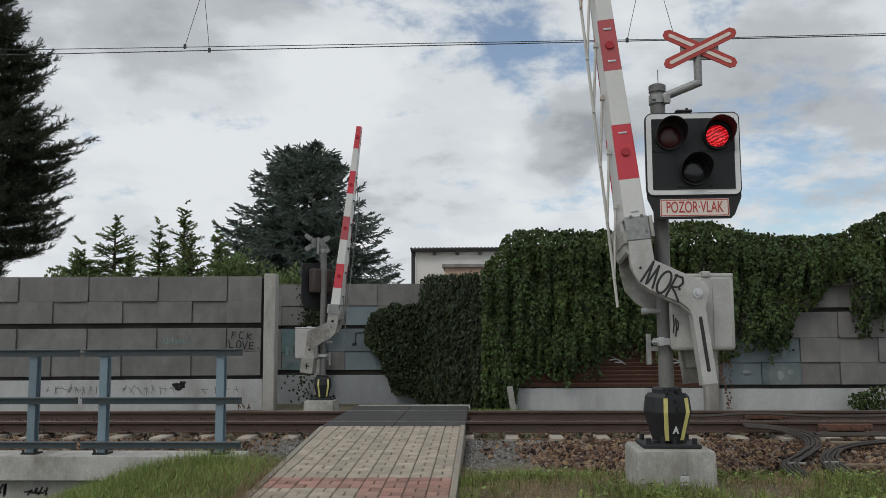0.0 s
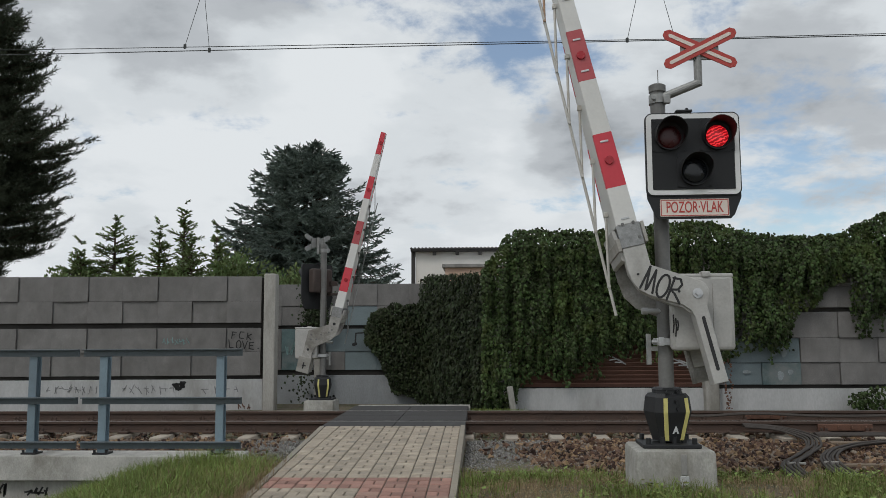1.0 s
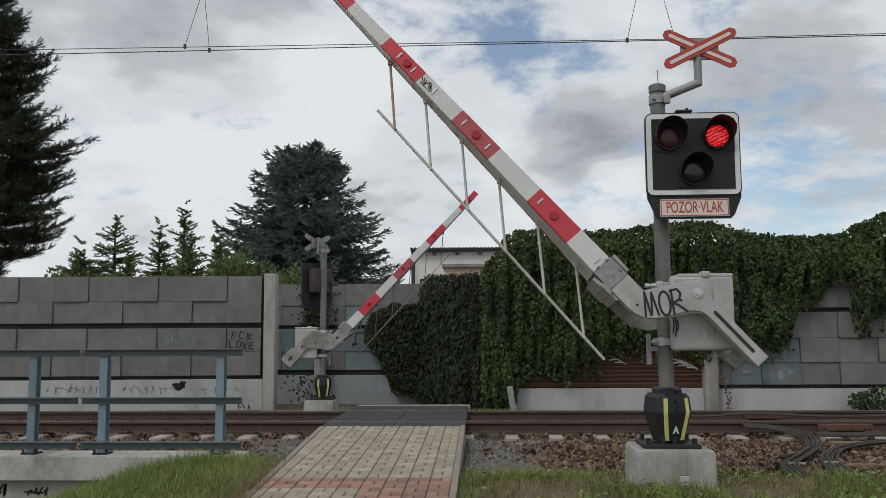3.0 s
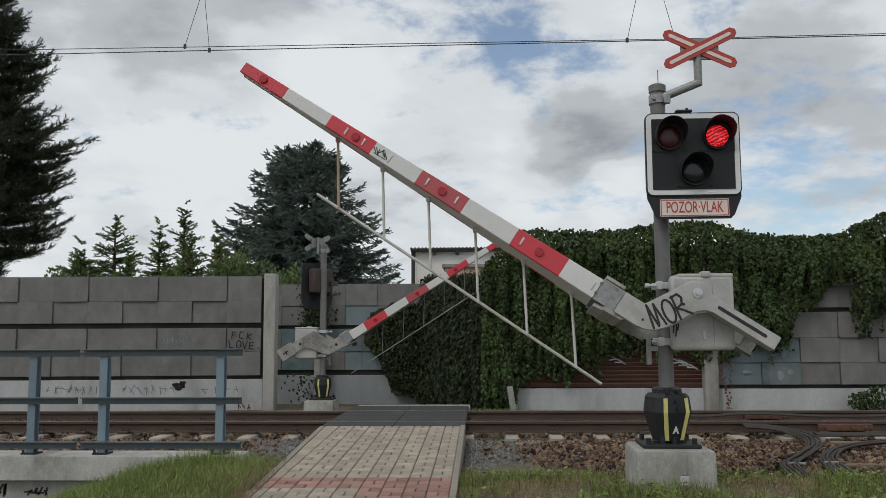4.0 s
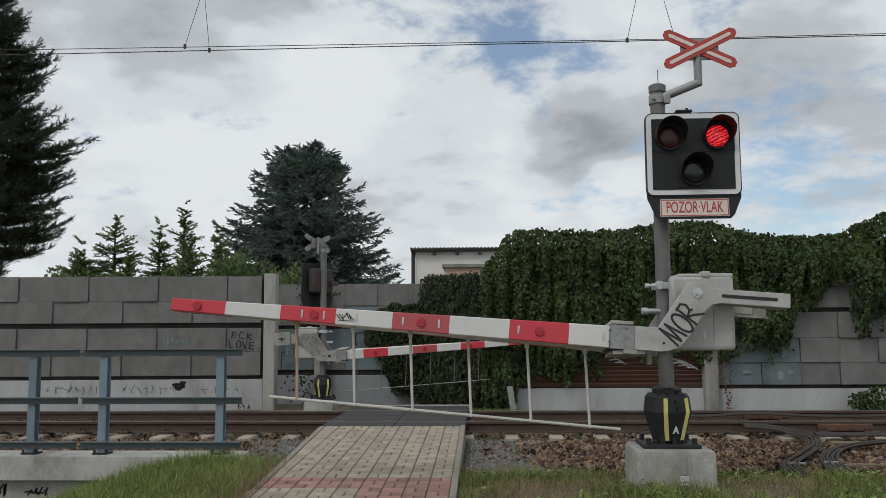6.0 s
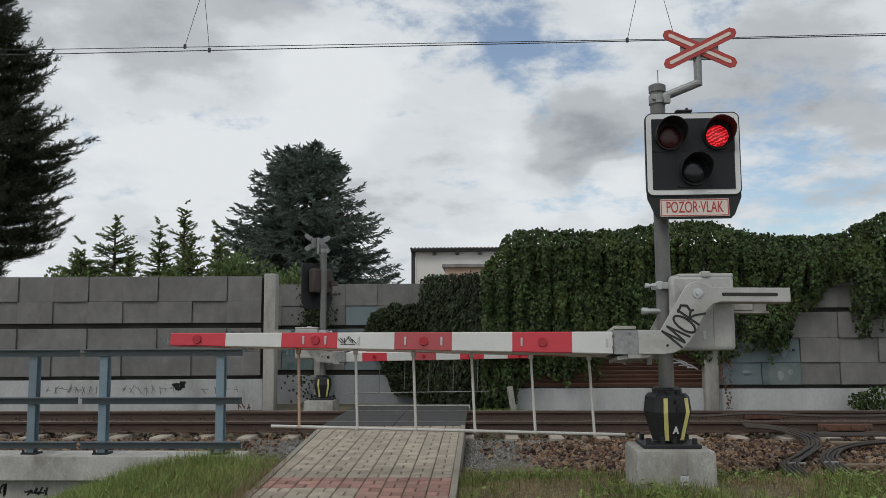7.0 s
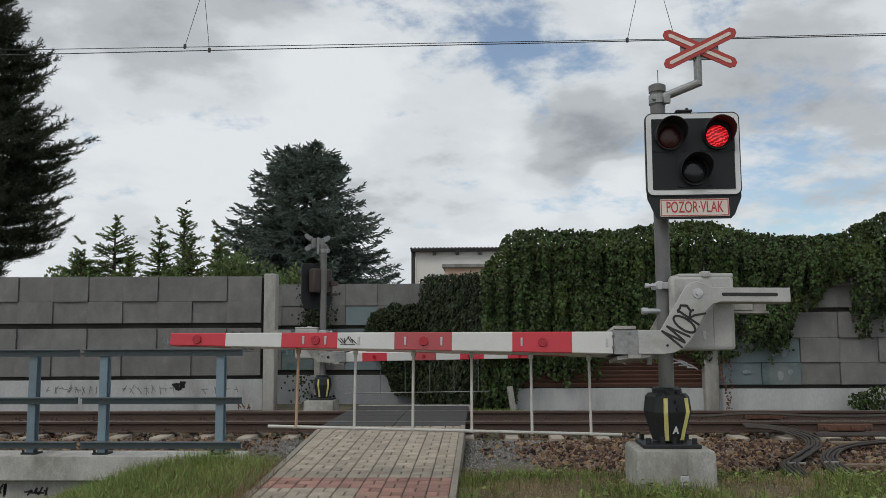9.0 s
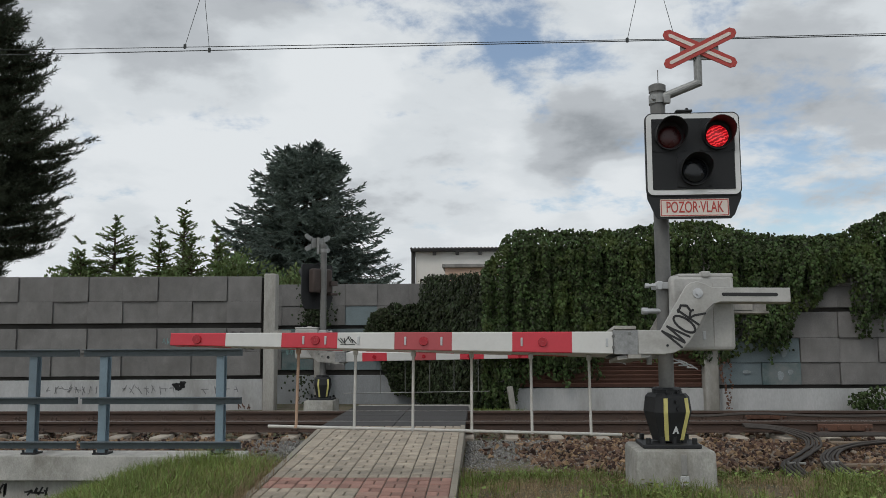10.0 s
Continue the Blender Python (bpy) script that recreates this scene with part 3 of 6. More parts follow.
def footpath():
    p = empty("footpath", pose(0, 0, 0), "block-paved footpath with a red warning band", "pavement", kind="structure")
    bed = bm_new()
    vs = [bed.verts.new(q) for q in ((path_left(2) + 0.012, 2, path_z(2) - 0.012), (PX1 - 0.02, 2, path_z(2) - 0.012), (PX1 - 0.02, PATH_FRONT, -0.012), (path_left(PATH_FRONT) + 0.012, PATH_FRONT, -0.012))]
    bed.faces.new(vs)
    part("bedding", bed, "joint", p, "dark sand joints")

    def stone(w, d):
        bm = bm_new()
        box(bm, 0.0045, w - 0.0045, 0.004, d - 0.004, -0.06, 0, bevel=0)
        top = [e for e in bm.edges if all(v.co.z > -0.01 for v in e.verts)]
        bmesh.ops.bevel(bm, geom=top, offset=0.007, segments=1, affect="EDGES")
        return bm

    meshes = {}
    for key, w, d in (("whole", 0.2, ROW), ("half", 0.1, ROW)):
        for mat in ("paver", "paver_red"):
            meshes[key, mat] = mesh_of("paving_block", stone(w, d), mat, False)
    kerb_w = 0.06
    x_end = PX1 - kerb_w
    cols = int((x_end - PX0) / 0.2) + 1
    tilt = math.degrees(math.atan(0.036))
    n = 0
    for r in range(30):
        y = PATH_FRONT - ROW * (r + 1)
        for c in range(cols):
            x = x_end - 0.2 * (c + 1)
            if x < PX0 - 0.03 or c > 8:
                continue
            red = 22 <= r <= 24 or (r > 24 and c < 4)
            mat = "paver_red" if red else "paver"
            kinds = [("whole", 0.0)] if (r + c) % 2 else [("half", 0.0), ("half", 0.1)]
            if c == 8:
                # cut edge blocks
                w = x + 0.2 - path_left(y)
                if w < 0.03:
                    continue
                kinds = [("cut", 0.2 - w)]
                cut = mesh_of("paving_block", stone(w, ROW), mat, False)
            for k, dx in kinds:
                o = new("paving_block", cut if k == "cut" else meshes[k, mat])
                o.parent = p
                jig = random.uniform(-0.4, 0.4)
                o.matrix_basis = pose(x + dx, y, path_z(y) + random.uniform(-0.0025, 0.0025), tilt + jig, random.uniform(-0.4, 0.4), 0)
                n += 1
    bm = bm_new()
    for i in range(18):
        y1 = PATH_FRONT - i * 0.5
        vs = box(bm, PX1 - kerb_w, PX1, y1 - 0.495, y1, -0.25, 0.015, bevel=0.006)
        for v in vs:
            v.co.z += (v.co.y - PATH_FRONT) * 0.036
    part("kerb", bm, "kerb", p, "narrow concrete kerb")
    bm = bm_new()
    for i in range(10):
        y1 = PATH_FRONT - i * 0.5
        vs = box(bm, -0.065, -0.003, y1 - 0.495, y1, -0.25, 0.0, bevel=0.006)
        for v in vs:
            v.co.x += path_left(v.co.y)
            v.co.z += (v.co.y - PATH_FRONT) * 0.036
    part("kerb", bm, "kerb", p, "flush concrete edging of the path")
    # the path goes on behind the picture's lower edge
    bm = bm_new()
    for r in range(30, 62):
        y = PATH_FRONT - ROW * (r + 1)
        for c in range(8):
            x = x_end - 0.2 * (c + 1)
            box(bm, x + 0.003, x + 0.197, y + 0.003, y + ROW - 0.003, path_z(y) - 0.06, path_z(y) + 0.002)
    tagged(part("paving_rest", bm, "paver", p, smooth=False), kind="stuff")
    bm = bm_new()
    for i in range(9):
        box(bm, PX0 + 0.05 + i * 0.21, PX0 + 0.255 + i * 0.21, 14.02, 14.13, -0.1, 0.01, bevel=0.006)
    part("far_edging", bm, "concrete_pale", p, "row of pale edging blocks beyond the rails")


footpath()


# ---- walls ----
def block_wall(name, at, length, rows, thick, plinth_z, top, label, block_w, first, mats, paint=(), proud=0.055, base="plinth"):
    """rows: (z0, z1); blocks stand proud by turns of a core coloured near-black as shade. paint: (row, column) and
    material.
    """
    w = empty(name, at, label, "wall", kind="structure")
    painted = dict(paint)
    bm = bm_new()
    box(bm, 0, length, 0.05, thick, -1.2, top - 0.02)
    part("core", bm, "recess_shade", w, "near-black core, shade of the gaps in its colour")
    bm = bm_new()
    box(bm, 0, length, -0.02, thick + 0.02, -1.2, plinth_z, bevel=0.01)
    part("plinth", bm, base, w, "pale grey plinth" if base == "plinth" else "bluish grey plinth")
    for i, (z0, z1) in enumerate(rows):
        for k in range(-2, int(length / block_w) + 2):
            a, b = max(first + k * block_w, 0) + 0.003, min(first + (k + 1) * block_w, length) - 0.003
            if b - a > 0.05:
                bm = bm_new()
                lift = proud * (1 if (k + i) % 2 else 0.25)
                box(bm, a, b, -lift, 0.06, z0 + 0.002, z1 - 0.003, bevel=0.006)
                part("wall_block", bm, painted.get((i, k), mats[(i * 7 + k * 3) % len(mats)]), w)
    return w


W1 = block_wall("wall_west", pose(-17.2, 17.1, 0, 0, 0, 4.4), 12.45, [(0.31, 0.82), (0.82, 1.345), (1.455, 1.93), (1.93, 2.48)], 0.25, 0.23, 2.47, "grey concrete block noise wall with pale plinth", 0.755, 0.32, ["block"])


def pillar(x, y, z1, name="wall_pillar", w=0.26):
    bm = bm_new()
    box(bm, -w / 2, w / 2, -0.16, 0.16, -1.2, z1, bevel=0.03)
    return tagged(part(name, bm, "concrete_pale", None, "weathered concrete pillar of the noise wall", pose(x, y, 0)), category="pillar", kind="structure")


pillar(-4.62, 18.05, 2.53)
W2 = block_wall("wall_middle", pose(-5.705, 20.7, 0), 7.2, [(0.30, 0.757), (0.757, 1.328), (1.413, 1.9), (1.9, 2.45)], 0.25, 0.17, 2.44, "grey concrete wall behind the barrier, partly repainted", 0.805, 0.685, ["block"], [((0, 0), "block_teal"), ((1, 0), "block_teal"), ((1, 1), "block_blue"), ((1, 2), "block_blue"), ((0, 2), "block_blue"), ((0, 3), "block_blue"), ((1, 3), "block_teal"), ((2, 2), "block_blue")], 0.03, "plinth_blue")
pillar(-4.0, 20.5, 1.0, w=0.24)
W3 = block_wall("wall_east", pose(4.2, 15.45, 0), 9.0, [(0.245, 0.645), (0.645, 1.09), (1.09, 1.565), (1.64, 2.03), (2.03, 2.45), (2.45, 2.84)], 0.3, 0.175, 2.84, "grey concrete panel wall hung with ivy", 0.70, 0.203, ["block"], [((0, 0), "block_blue"), ((0, 1), "block_teal"), ((1, 0), "block_blue"), ((1, 1), "block_blue")], 0.04)
# near-black sheet: the shade behind leaves and slats is in its colour
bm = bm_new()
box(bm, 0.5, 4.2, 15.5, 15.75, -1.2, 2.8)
tagged(part("wall_louvred", bm, "recess_shade", None, "wall section behind ivy, coloured near-black as shade"), category="wall", kind="structure")
bm = bm_new()
box(bm, 0.35, 4.2, 15.4, 15.5, -1.2, 0.19, bevel=0.01)
tagged(part("wall_louvred_plinth", bm, "plinth", None, "pale concrete plinth below brown louvres"), category="wall", kind="structure")
pillar(4.16, 15.42, 2.9, w=0.26)
pillar(0.5, 15.42, 0.9, w=0.12)


def louvres():
    g = empty("louvre_panel", pose(0, 15.45, 0), "rust-brown slatted louvre panel in the wall", "louvre", kind="structure")
    bm = bm_new()
    box(bm, 0.62, 4.02, -0.012, 0.012, -0.04, 0.04, pose(0, 0, 0, 35, 0, 0), bevel=0.004)
    me = mesh_of("slat", bm, "louvre")
    for i in range(14):
        o = new("slat", me)
        o.parent = g
        o.matrix_basis = pose(0, 0, 0.25 + i * 0.075)


louvres()
for x, z in ((2.3, 0.80), (3.45, 0.74), (3.6, 0.70)):
    bm = bm_new()
    for k in range(5):
        ribbon(bm, [(0.05 * k, 0.075 * -(k % 2) - 0.02 * k), (0.05 * k + 0.13, -0.05 - 0.03 * k)], 0.022)
    tagged(part("paint_smear", bm, "plinth", None, "white paint smeared over brown louvres", pose(x, 15.365, z)), category="graffiti")
# return wall that carries the ivy with shade in its leaf colour
RET = pose(0.35, 15.5, 0, 0, 0, math.degrees(math.atan2(5.1, -1.6)))
bm = bm_new()
box(bm, 0, 5.3, -0.25, 0, -1.2, 2.3)
tagged(part("wall_return", bm, "concrete", None, "concrete return wall under ivy", RET), category="wall", kind="structure")


# ---- headwall and railing ----
def headwall():
    h = empty("headwall", pose(0, 0, 0), "pale concrete headwall beside the track, graffiti below", "retaining wall", kind="structure")
    bm = bm_new()
    box(bm, -16, -2.62, 8.92, 9.35, -0.35, -0.085, bevel=0.012)
    part("coping", bm, "weathered", h, "thick pale concrete coping")
    bm = bm_new()
    box(bm, -16, -2.7, 9.02, 9.3, -2.2, -0.35)
    part("lower_face", bm, "concrete_pale", h, "concrete wall face with scrawled paint")
    return h


HEADWALL = headwall()


def railing():
    r = empty("steel_railing", pose(0, 9.1, -0.085), "blue-grey painted steel railing on the headwall", "railing")
    bm = bm_new()
    box(bm, -0.043, 0.043, -0.06, -0.051, 0.0, 1.1)
    box(bm, -0.043, 0.043, 0.031, 0.04, 0.0, 1.1)
    box(bm, -0.004, 0.004, -0.051, 0.031, 0.0, 1.1)
    post = mesh_of("post", bm, "railing")
    bm = bm_new()
    box(bm, -0.085, 0.085, -0.09, 0.07, 0, 0.02, bevel=0.004)
    for sx in (-0.065, 0.065):
        rod(bm, (sx, -0.07, 0.0), (sx, -0.07, 0.05), 0.014, 6)
    plate = mesh_of("base_plate", bm, "black")
    for x in (-7.6, -6.2, -4.98, -4.18, -2.87):
        o = new("post", post)
        o.parent = r
        o.matrix_basis = pose(x, 0, 0.0)
        q = new("base_plate", plate)
        q.parent = o
    for x0, x1 in ((-9.0, -4.45), (-4.40, -2.62)):
        for z, hgt in ((1.14, 0.075), (0.615, 0.07), (0.135, 0.07)):
            bm = bm_new()
            box(bm, x0, x1, -0.085, -0.062, z - hgt, z, bevel=0.004)
            box(bm, x0, x1, -0.13, -0.062, z - 0.006, z + 0.006, bevel=0.002)
            part("rail_bar", bm, "railing_dark", r)


railing()

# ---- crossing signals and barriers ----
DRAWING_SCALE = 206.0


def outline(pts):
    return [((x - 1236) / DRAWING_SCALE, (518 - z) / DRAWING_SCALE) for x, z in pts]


def signal(at, front):
    s = empty("crossing_signal", at, "level crossing warning signal on a grey steel mast" if front else "rear of a level crossing warning signal", "crossing signal", "crossing signals")
    bm = bm_new()
    rod(bm, (0, 0, 0.4), (0, 0, 3.17), 0.066, 24)
    rod(bm, (0, 0, 1.9), (0, 0, 1.93), 0.07, 24)
    part("mast", bm, "mast_grey", s, "grey steel mast")
    bm = bm_new()
    rod(bm, (0, 0, 3.15), (0, 0, 3.21), 0.076, 24)
    rod(bm, (0, 0, 3.21), (0, 0, 3.225), 0.07, 24, 0.05)
    rod(bm, (0.01, 0, 3.2), (0.01, 0, 3.36), 0.004, 6)
    part("mast_cap", bm, "mast_grey", s)
    # skirt round the foot
    bm = bm_new()
    rings = []
    for z, a, b in ((0.05, 0.115, 0.108), (0.30, 0.176, 0.165), (0.425, 0.162, 0.152), (0.455, 0.14, 0.132)):
        rings.append([bm.verts.new((a * cx, b * cy, z)) for cx, cy in ((-1, -0.62), (-0.62, -1), (0.62, -1), (1, -0.62), (1, 0.62), (0.62, 1), (-0.62, 1), (-1, 0.62))])
    for a, b in zip(rings, rings[1:]):
        for i in range(8):
            bm.faces.new((a[i], a[(i + 1) % 8], b[(i + 1) % 8], b[i]))
    bm.faces.new(rings[-1])
    rod(bm, (0, 0, 0.45), (0, 0, 0.49), 0.13, 16, 0.125)
    rod(bm, (0, 0, 0.488), (0, 0, 0.505), 0.14, 8, 0.11)
    for sx in (-0.07, 0.03):
        rod(bm, (sx, -0.13, 0.47), (sx, -0.15, 0.47), 0.016, 8)
    rod(bm, (0.0, -0.15, 0.39), (0.0, -0.178, 0.39), 0.016, 8)
    rod(bm, (0.02, -0.15, 0.33), (0.02, -0.176, 0.33), 0.022, 12)
    for sx, sy in ((-0.1, -0.09), (0.1, -0.09), (0.0, -0.11)):
        rod(bm, (sx, sy, 0.03), (sx, sy, 0.09), 0.024, 8)
    skirt = part("skirt", bm, "black", s, "black plastic skirt with yellow stripes", pose(0, 0, 0, 0, 0, 17), smooth=False)
    for cx, w in ((-0.105, 0.032), (0.105, 0.032)):
        for side in (-1, 1):
            bm = bm_new()
            pts = [(cx * 0.9, 0.42), (cx * 0.98, 0.30), (cx * 0.66, 0.06)]
            ys = [0.157, 0.171, 0.116]
            vs = []
            for (x, z), y in zip(pts, ys):
                vs.append((bm.verts.new((x - w / 2, side * y, z)), bm.verts.new((x + w / 2, side * y, z)), bm.verts.new((x + w / 2, side * (y - 0.02), z)), bm.verts.new((x - w / 2, side * (y - 0.02), z))))
            for a, b in zip(vs, vs[1:]):
                for i in range(4):
                    bm.faces.new((a[i], a[(i + 1) % 4], b[(i + 1) % 4], b[i]))
            bm.faces.new(vs[0])
            bm.faces.new(vs[-1])
            bmesh.ops.recalc_face_normals(bm, faces=bm.faces)
            part("stripe", bm, "yellow", skirt, "yellow reflective stripe", smooth=False)
    if front:
        letters("A", 0.085, 0.002, "white_paint", skirt, pose(0.0, -0.139, 0.145, 104, 0, 0), "letter", 0.9, 0.003)
    bm = bm_new()
    box(bm, -0.25, 0.24, -0.2, 0.2, 0.0, 0.035, bevel=0.008)
    for sx, sy in ((-0.2, -0.16), (0.19, -0.16), (-0.2, 0.16), (0.19, 0.16)):
        rod(bm, (sx, sy, 0.03), (sx, sy, 0.085), 0.022, 8)
    part("foot_plate", bm, "black", s, "black bolted foot plate")
    # bracket and cross
    bm = bm_new()
    if front:
        rod(bm, (0.0, -0.03, 3.08), (0.37, -0.06, 3.22), 0.038, 14)
        rod(bm, (0.355, -0.06, 3.19), (0.355, -0.06, 3.46), 0.036, 14)
    else:
        rod(bm, (0.08, -0.08, 3.02), (0.08, -0.08, 3.36), 0.036, 14)
    rod(bm, (0.0, 0, 3.04), (0.0, 0, 3.12), 0.078, 20)
    box(bm, 0.04, 0.10, -0.085, -0.04, 3.03, 3.10, bevel=0.006)
    rod(bm, (-0.05, -0.09, 3.08), (-0.05, -0.06, 3.08), 0.016, 8)
    part("bracket", bm, "galvanised", s, "bent tube bracket")
    cross = part("cross_plate", _plate(0.17, 0.10), "galvanised", s, "grey backing plate", pose(0.372, -0.06, 3.52) if front else pose(0.05, -0.12, 3.25))
    for ang in (26, -26):
        bm = bm_new()
        L2, w = 0.352, 0.05
        prism(bm, [(-L2, 0.02), (-L2 + 0.035, w), (L2 - 0.035, w), (L2, 0.02), (L2, -0.02), (L2 - 0.035, -w), (-L2 + 0.035, -w), (-L2, -0.02)], -0.012, 0.0)
        arm_ob = part("cross_arm", bm, "sign_red" if front else "galvanised", cross, "red and white crossing cross" if front else "", pose(0, -0.022 if ang > 0 else -0.034, 0, 0, ang, 0), smooth=False)
        if front:
            bm = bm_new()
            prism(bm, [(-L2 + 0.06, 0.016), (L2 - 0.06, 0.016), (L2 - 0.045, 0), (L2 - 0.06, -0.016), (-L2 + 0.06, -0.016), (-L2 + 0.045, 0)], -0.0155, -0.011)
            part("cross_stripe", bm, "sign_pale", cross, "pale stripe", pose(0, -0.022 if ang > 0 else -0.034, 0, 0, ang, 0), smooth=False)
    # lamp board
    bm = bm_new()
    x0, x1, z0, z1 = -0.158, 0.66, 2.165, 2.905
    prism(bm, rounded(x0, x1, z0, z1, 0.06), -0.20, -0.165)
    board = part("lamp_board", bm, "black", s, "black lamp board with a white rim")
    bm = bm_new()
    prism(bm, rounded(x0 + 0.01, x1 - 0.01, z0 + 0.01, z1 - 0.01, 0.052), -0.206, -0.199)
    part("rim", bm, "white_paint", board, "white reflective rim")
    bm = bm_new()
    prism(bm, rounded(x0 + 0.055, x1 - 0.055, z0 + 0.055, z1 - 0.055, 0.006), -0.212, -0.205)
    part("face", bm, "panel_black", board, "matt black face")
    bm = bm_new()
    for cx, cz in ((0.05, 2.70), (0.46, 2.70), (0.255, 2.385)):
        box(bm, cx - 0.15, cx + 0.15, -0.216, -0.211, cz - 0.148, cz + 0.148, bevel=0.002)
        for bx in (-0.135, 0.135):
            for bz in (-0.13, 0.13):
                rod(bm, (cx + bx, -0.216, cz + bz), (cx + bx, -0.226, cz + bz), 0.009, 6)
    part("lamp_frame", bm, "panel_black", board)
    bm = bm_new()
    box(bm, 0.0, 0.5, -0.165, 0.03, 2.3, 2.8, bevel=0.04)
    box(bm, -0.09, 0.09, -0.1, 0.09, 2.45, 2.55, bevel=0.01)
    box(bm, -0.09, 0.09, -0.1, 0.09, 2.25, 2.3, bevel=0.01)
    part("rear_housing", bm, "dark_brown", s, "dark lamp housing behind the board")
    bm = bm_new()
    box(bm, 0.12, 0.26, -0.2, -0.12, 2.915, 2.935, bevel=0.004)
    rod(bm, (0.22, -0.16, 2.93), (0.22, -0.16, 2.955), 0.012, 8)
    part("lid_hinge", bm, "black", s)
    # sign
    bm = bm_new()
    prism(bm, [(-0.155, 2.24), (0.657, 2.24), (0.655, 2.15), (0.595, 2.0), (0.56, 1.965), (-0.06, 1.965), (-0.085, 1.99), (-0.152, 2.15)], -0.19, -0.172)
    part("sign_backing", bm, "black", s, "black sign backing")
    bm = bm_new()
    prism(bm, rounded(-0.045, 0.545, 1.985, 2.138, 0.008), -0.197, -0.19)
    sign = part("sign_plate", bm, "sign_pale", s, "white sign plate with red border and lettering")
    for a, b, c, d in ((-0.04, 0.54, 2.126, 2.133), (-0.04, 0.54, 1.99, 1.997), (-0.04, -0.033, 1.997, 2.126), (0.533, 0.54, 1.997, 2.126)):
        bm = bm_new()
        box(bm, a, b, -0.1995, -0.196, c, d)
        part("sign_border", bm, "sign_red", sign)
    letters("POZOR\u00b7VLAK", 0.138, 0.0012, "sign_red", sign, pose(0.25, -0.1985, 2.062, 90, 0, 0), "lettering", 0.585, 0.001)
    # lamps
    lamps = []
    for cx, cz, kind in ((0.05, 2.70, "left"), (0.46, 2.70, "right"), (0.255, 2.385, "low")):
        bm = bm_new()
        n = 32
        rows_ = []
        for y, r in ((-0.216, 0.135), (-0.25, 0.128)):
            rows_.append([(r * math.cos(2 * math.pi * i / n), y, r * math.sin(2 * math.pi * i / n)) for i in range(n)])
        outer = [[bm.verts.new(p) for p in row] for row in rows_]
        # visor: long on top, short below
        tip = [bm.verts.new((0.134 * math.cos(2 * math.pi * i / n), -0.255 - 0.14 * smooth01((math.sin(2 * math.pi * i / n) + 0.75) / 1.3), 0.134 * math.sin(2 * math.pi * i / n))) for i in range(n)]
        inner = [bm.verts.new((v.co.x * 0.965, v.co.y, v.co.z * 0.965)) for v in tip]
        deep = [bm.verts.new((0.123 * math.cos(2 * math.pi * i / n), -0.222, 0.123 * math.sin(2 * math.pi * i / n))) for i in range(n)]
        chain = [outer[0], outer[1], tip, inner, deep]
        for a, b in zip(chain, chain[1:]):
            for i in range(n):
                bm.faces.new((a[i], a[(i + 1) % n], b[(i + 1) % n], b[i]))
        bmesh.ops.recalc_face_normals(bm, faces=bm.faces)
        lamp = part("lamp", bm, "black", s, "round lamp with a black visor", pose(cx, 0, cz))
        lit = front and kind != "low"

        def dome(rad, sign):
            bm = bm_new()
            rings = []
            for q in range(6):
                rr = rad * math.cos(q / 5 * math.pi / 2)
                rings.append([bm.verts.new((rr * math.cos(2 * math.pi * i / n), sign * 0.022 * math.sin(q / 5 * math.pi / 2), rr * math.sin(2 * math.pi * i / n))) for i in range(n)] if rr > 1e-4 else [bm.verts.new((0, sign * 0.022, 0))])
            for a, b in zip(rings, rings[1:]):
                for i in range(n):
                    bm.faces.new((a[i], a[(i + 1) % n], b[(i + 1) % n], b[i]) if len(b) > 1 else (a[i], a[(i + 1) % n], b[0]))
            bmesh.ops.recalc_face_normals(bm, faces=bm.faces)
            return bm

        lens = part("lens", dome(0.096 if lit else 0.108, -1), "red_light" if lit else "lens_dark", lamp, "glowing red lens" if lit else "dark lens", pose(0, LENS_Y, 0))
        if lit:
            part("lens_back", dome(0.0965, 1), "lens_red", lens, "dark red unlit face of the lens", pose(0, 0.001, 0))
            lamps.append((kind, lens))
    if not front:
        # the head is turned aside on its mast
        for o in s.children:
            kind = o.name.split(".")[0]
            if kind in ("lamp_board", "lamp", "rear_housing", "lid_hinge", "sign_backing", "sign_plate"):
                o.matrix_basis = pose(0, 0, -0.1, 0, 0, 52) @ pose(-0.25, -0.03, 0) @ o.matrix_basis
            elif kind in ("cross_plate", "bracket"):
                o.matrix_basis = pose(0, 0, 0, 0, 0, 48) @ o.matrix_basis
    return s, lamps


def _plate(w, h):
    bm = bm_new()
    box(bm, -w, w, -0.02, 0.0, -h, h, bevel=0.006)
    return bm


def rounded(x0, x1, z0, z1, r, n=5):
    pts = []
    for cx, cz, a0 in ((x1 - r, z1 - r, 0), (x0 + r, z1 - r, 90), (x0 + r, z0 + r, 180), (x1 - r, z0 + r, 270)):
        for i in range(n + 1):
            a = radians(a0 + 90 * i / n)
            pts.append((cx + r * math.cos(a), cz + r * math.sin(a)))
    return pts


LENS_Y = -0.224
PIVOT = (0.2116, -0.30, 1.3057)
BEAM_Z = -0.421
ROD_L = 0.655


def beam_half(x):
    return 0.053 + (0.093 - 0.053) * (x + 4.54) / 3.8


def beam_back(x):
    return 0.10 + 0.36 * (x + 4.54) / 3.8


def beam_x(c):
    """Place along the boom of a division on its drawing."""
    return -1.3018 + (c - 957) * 0.0049186


def deep_x(c):
    """Place along the boom of a mark at its rear edge."""
    x = beam_x(c)
    return (x + 1.83) * (7.1 + beam_back(x) * 0.5) / 7.1 - 1.83


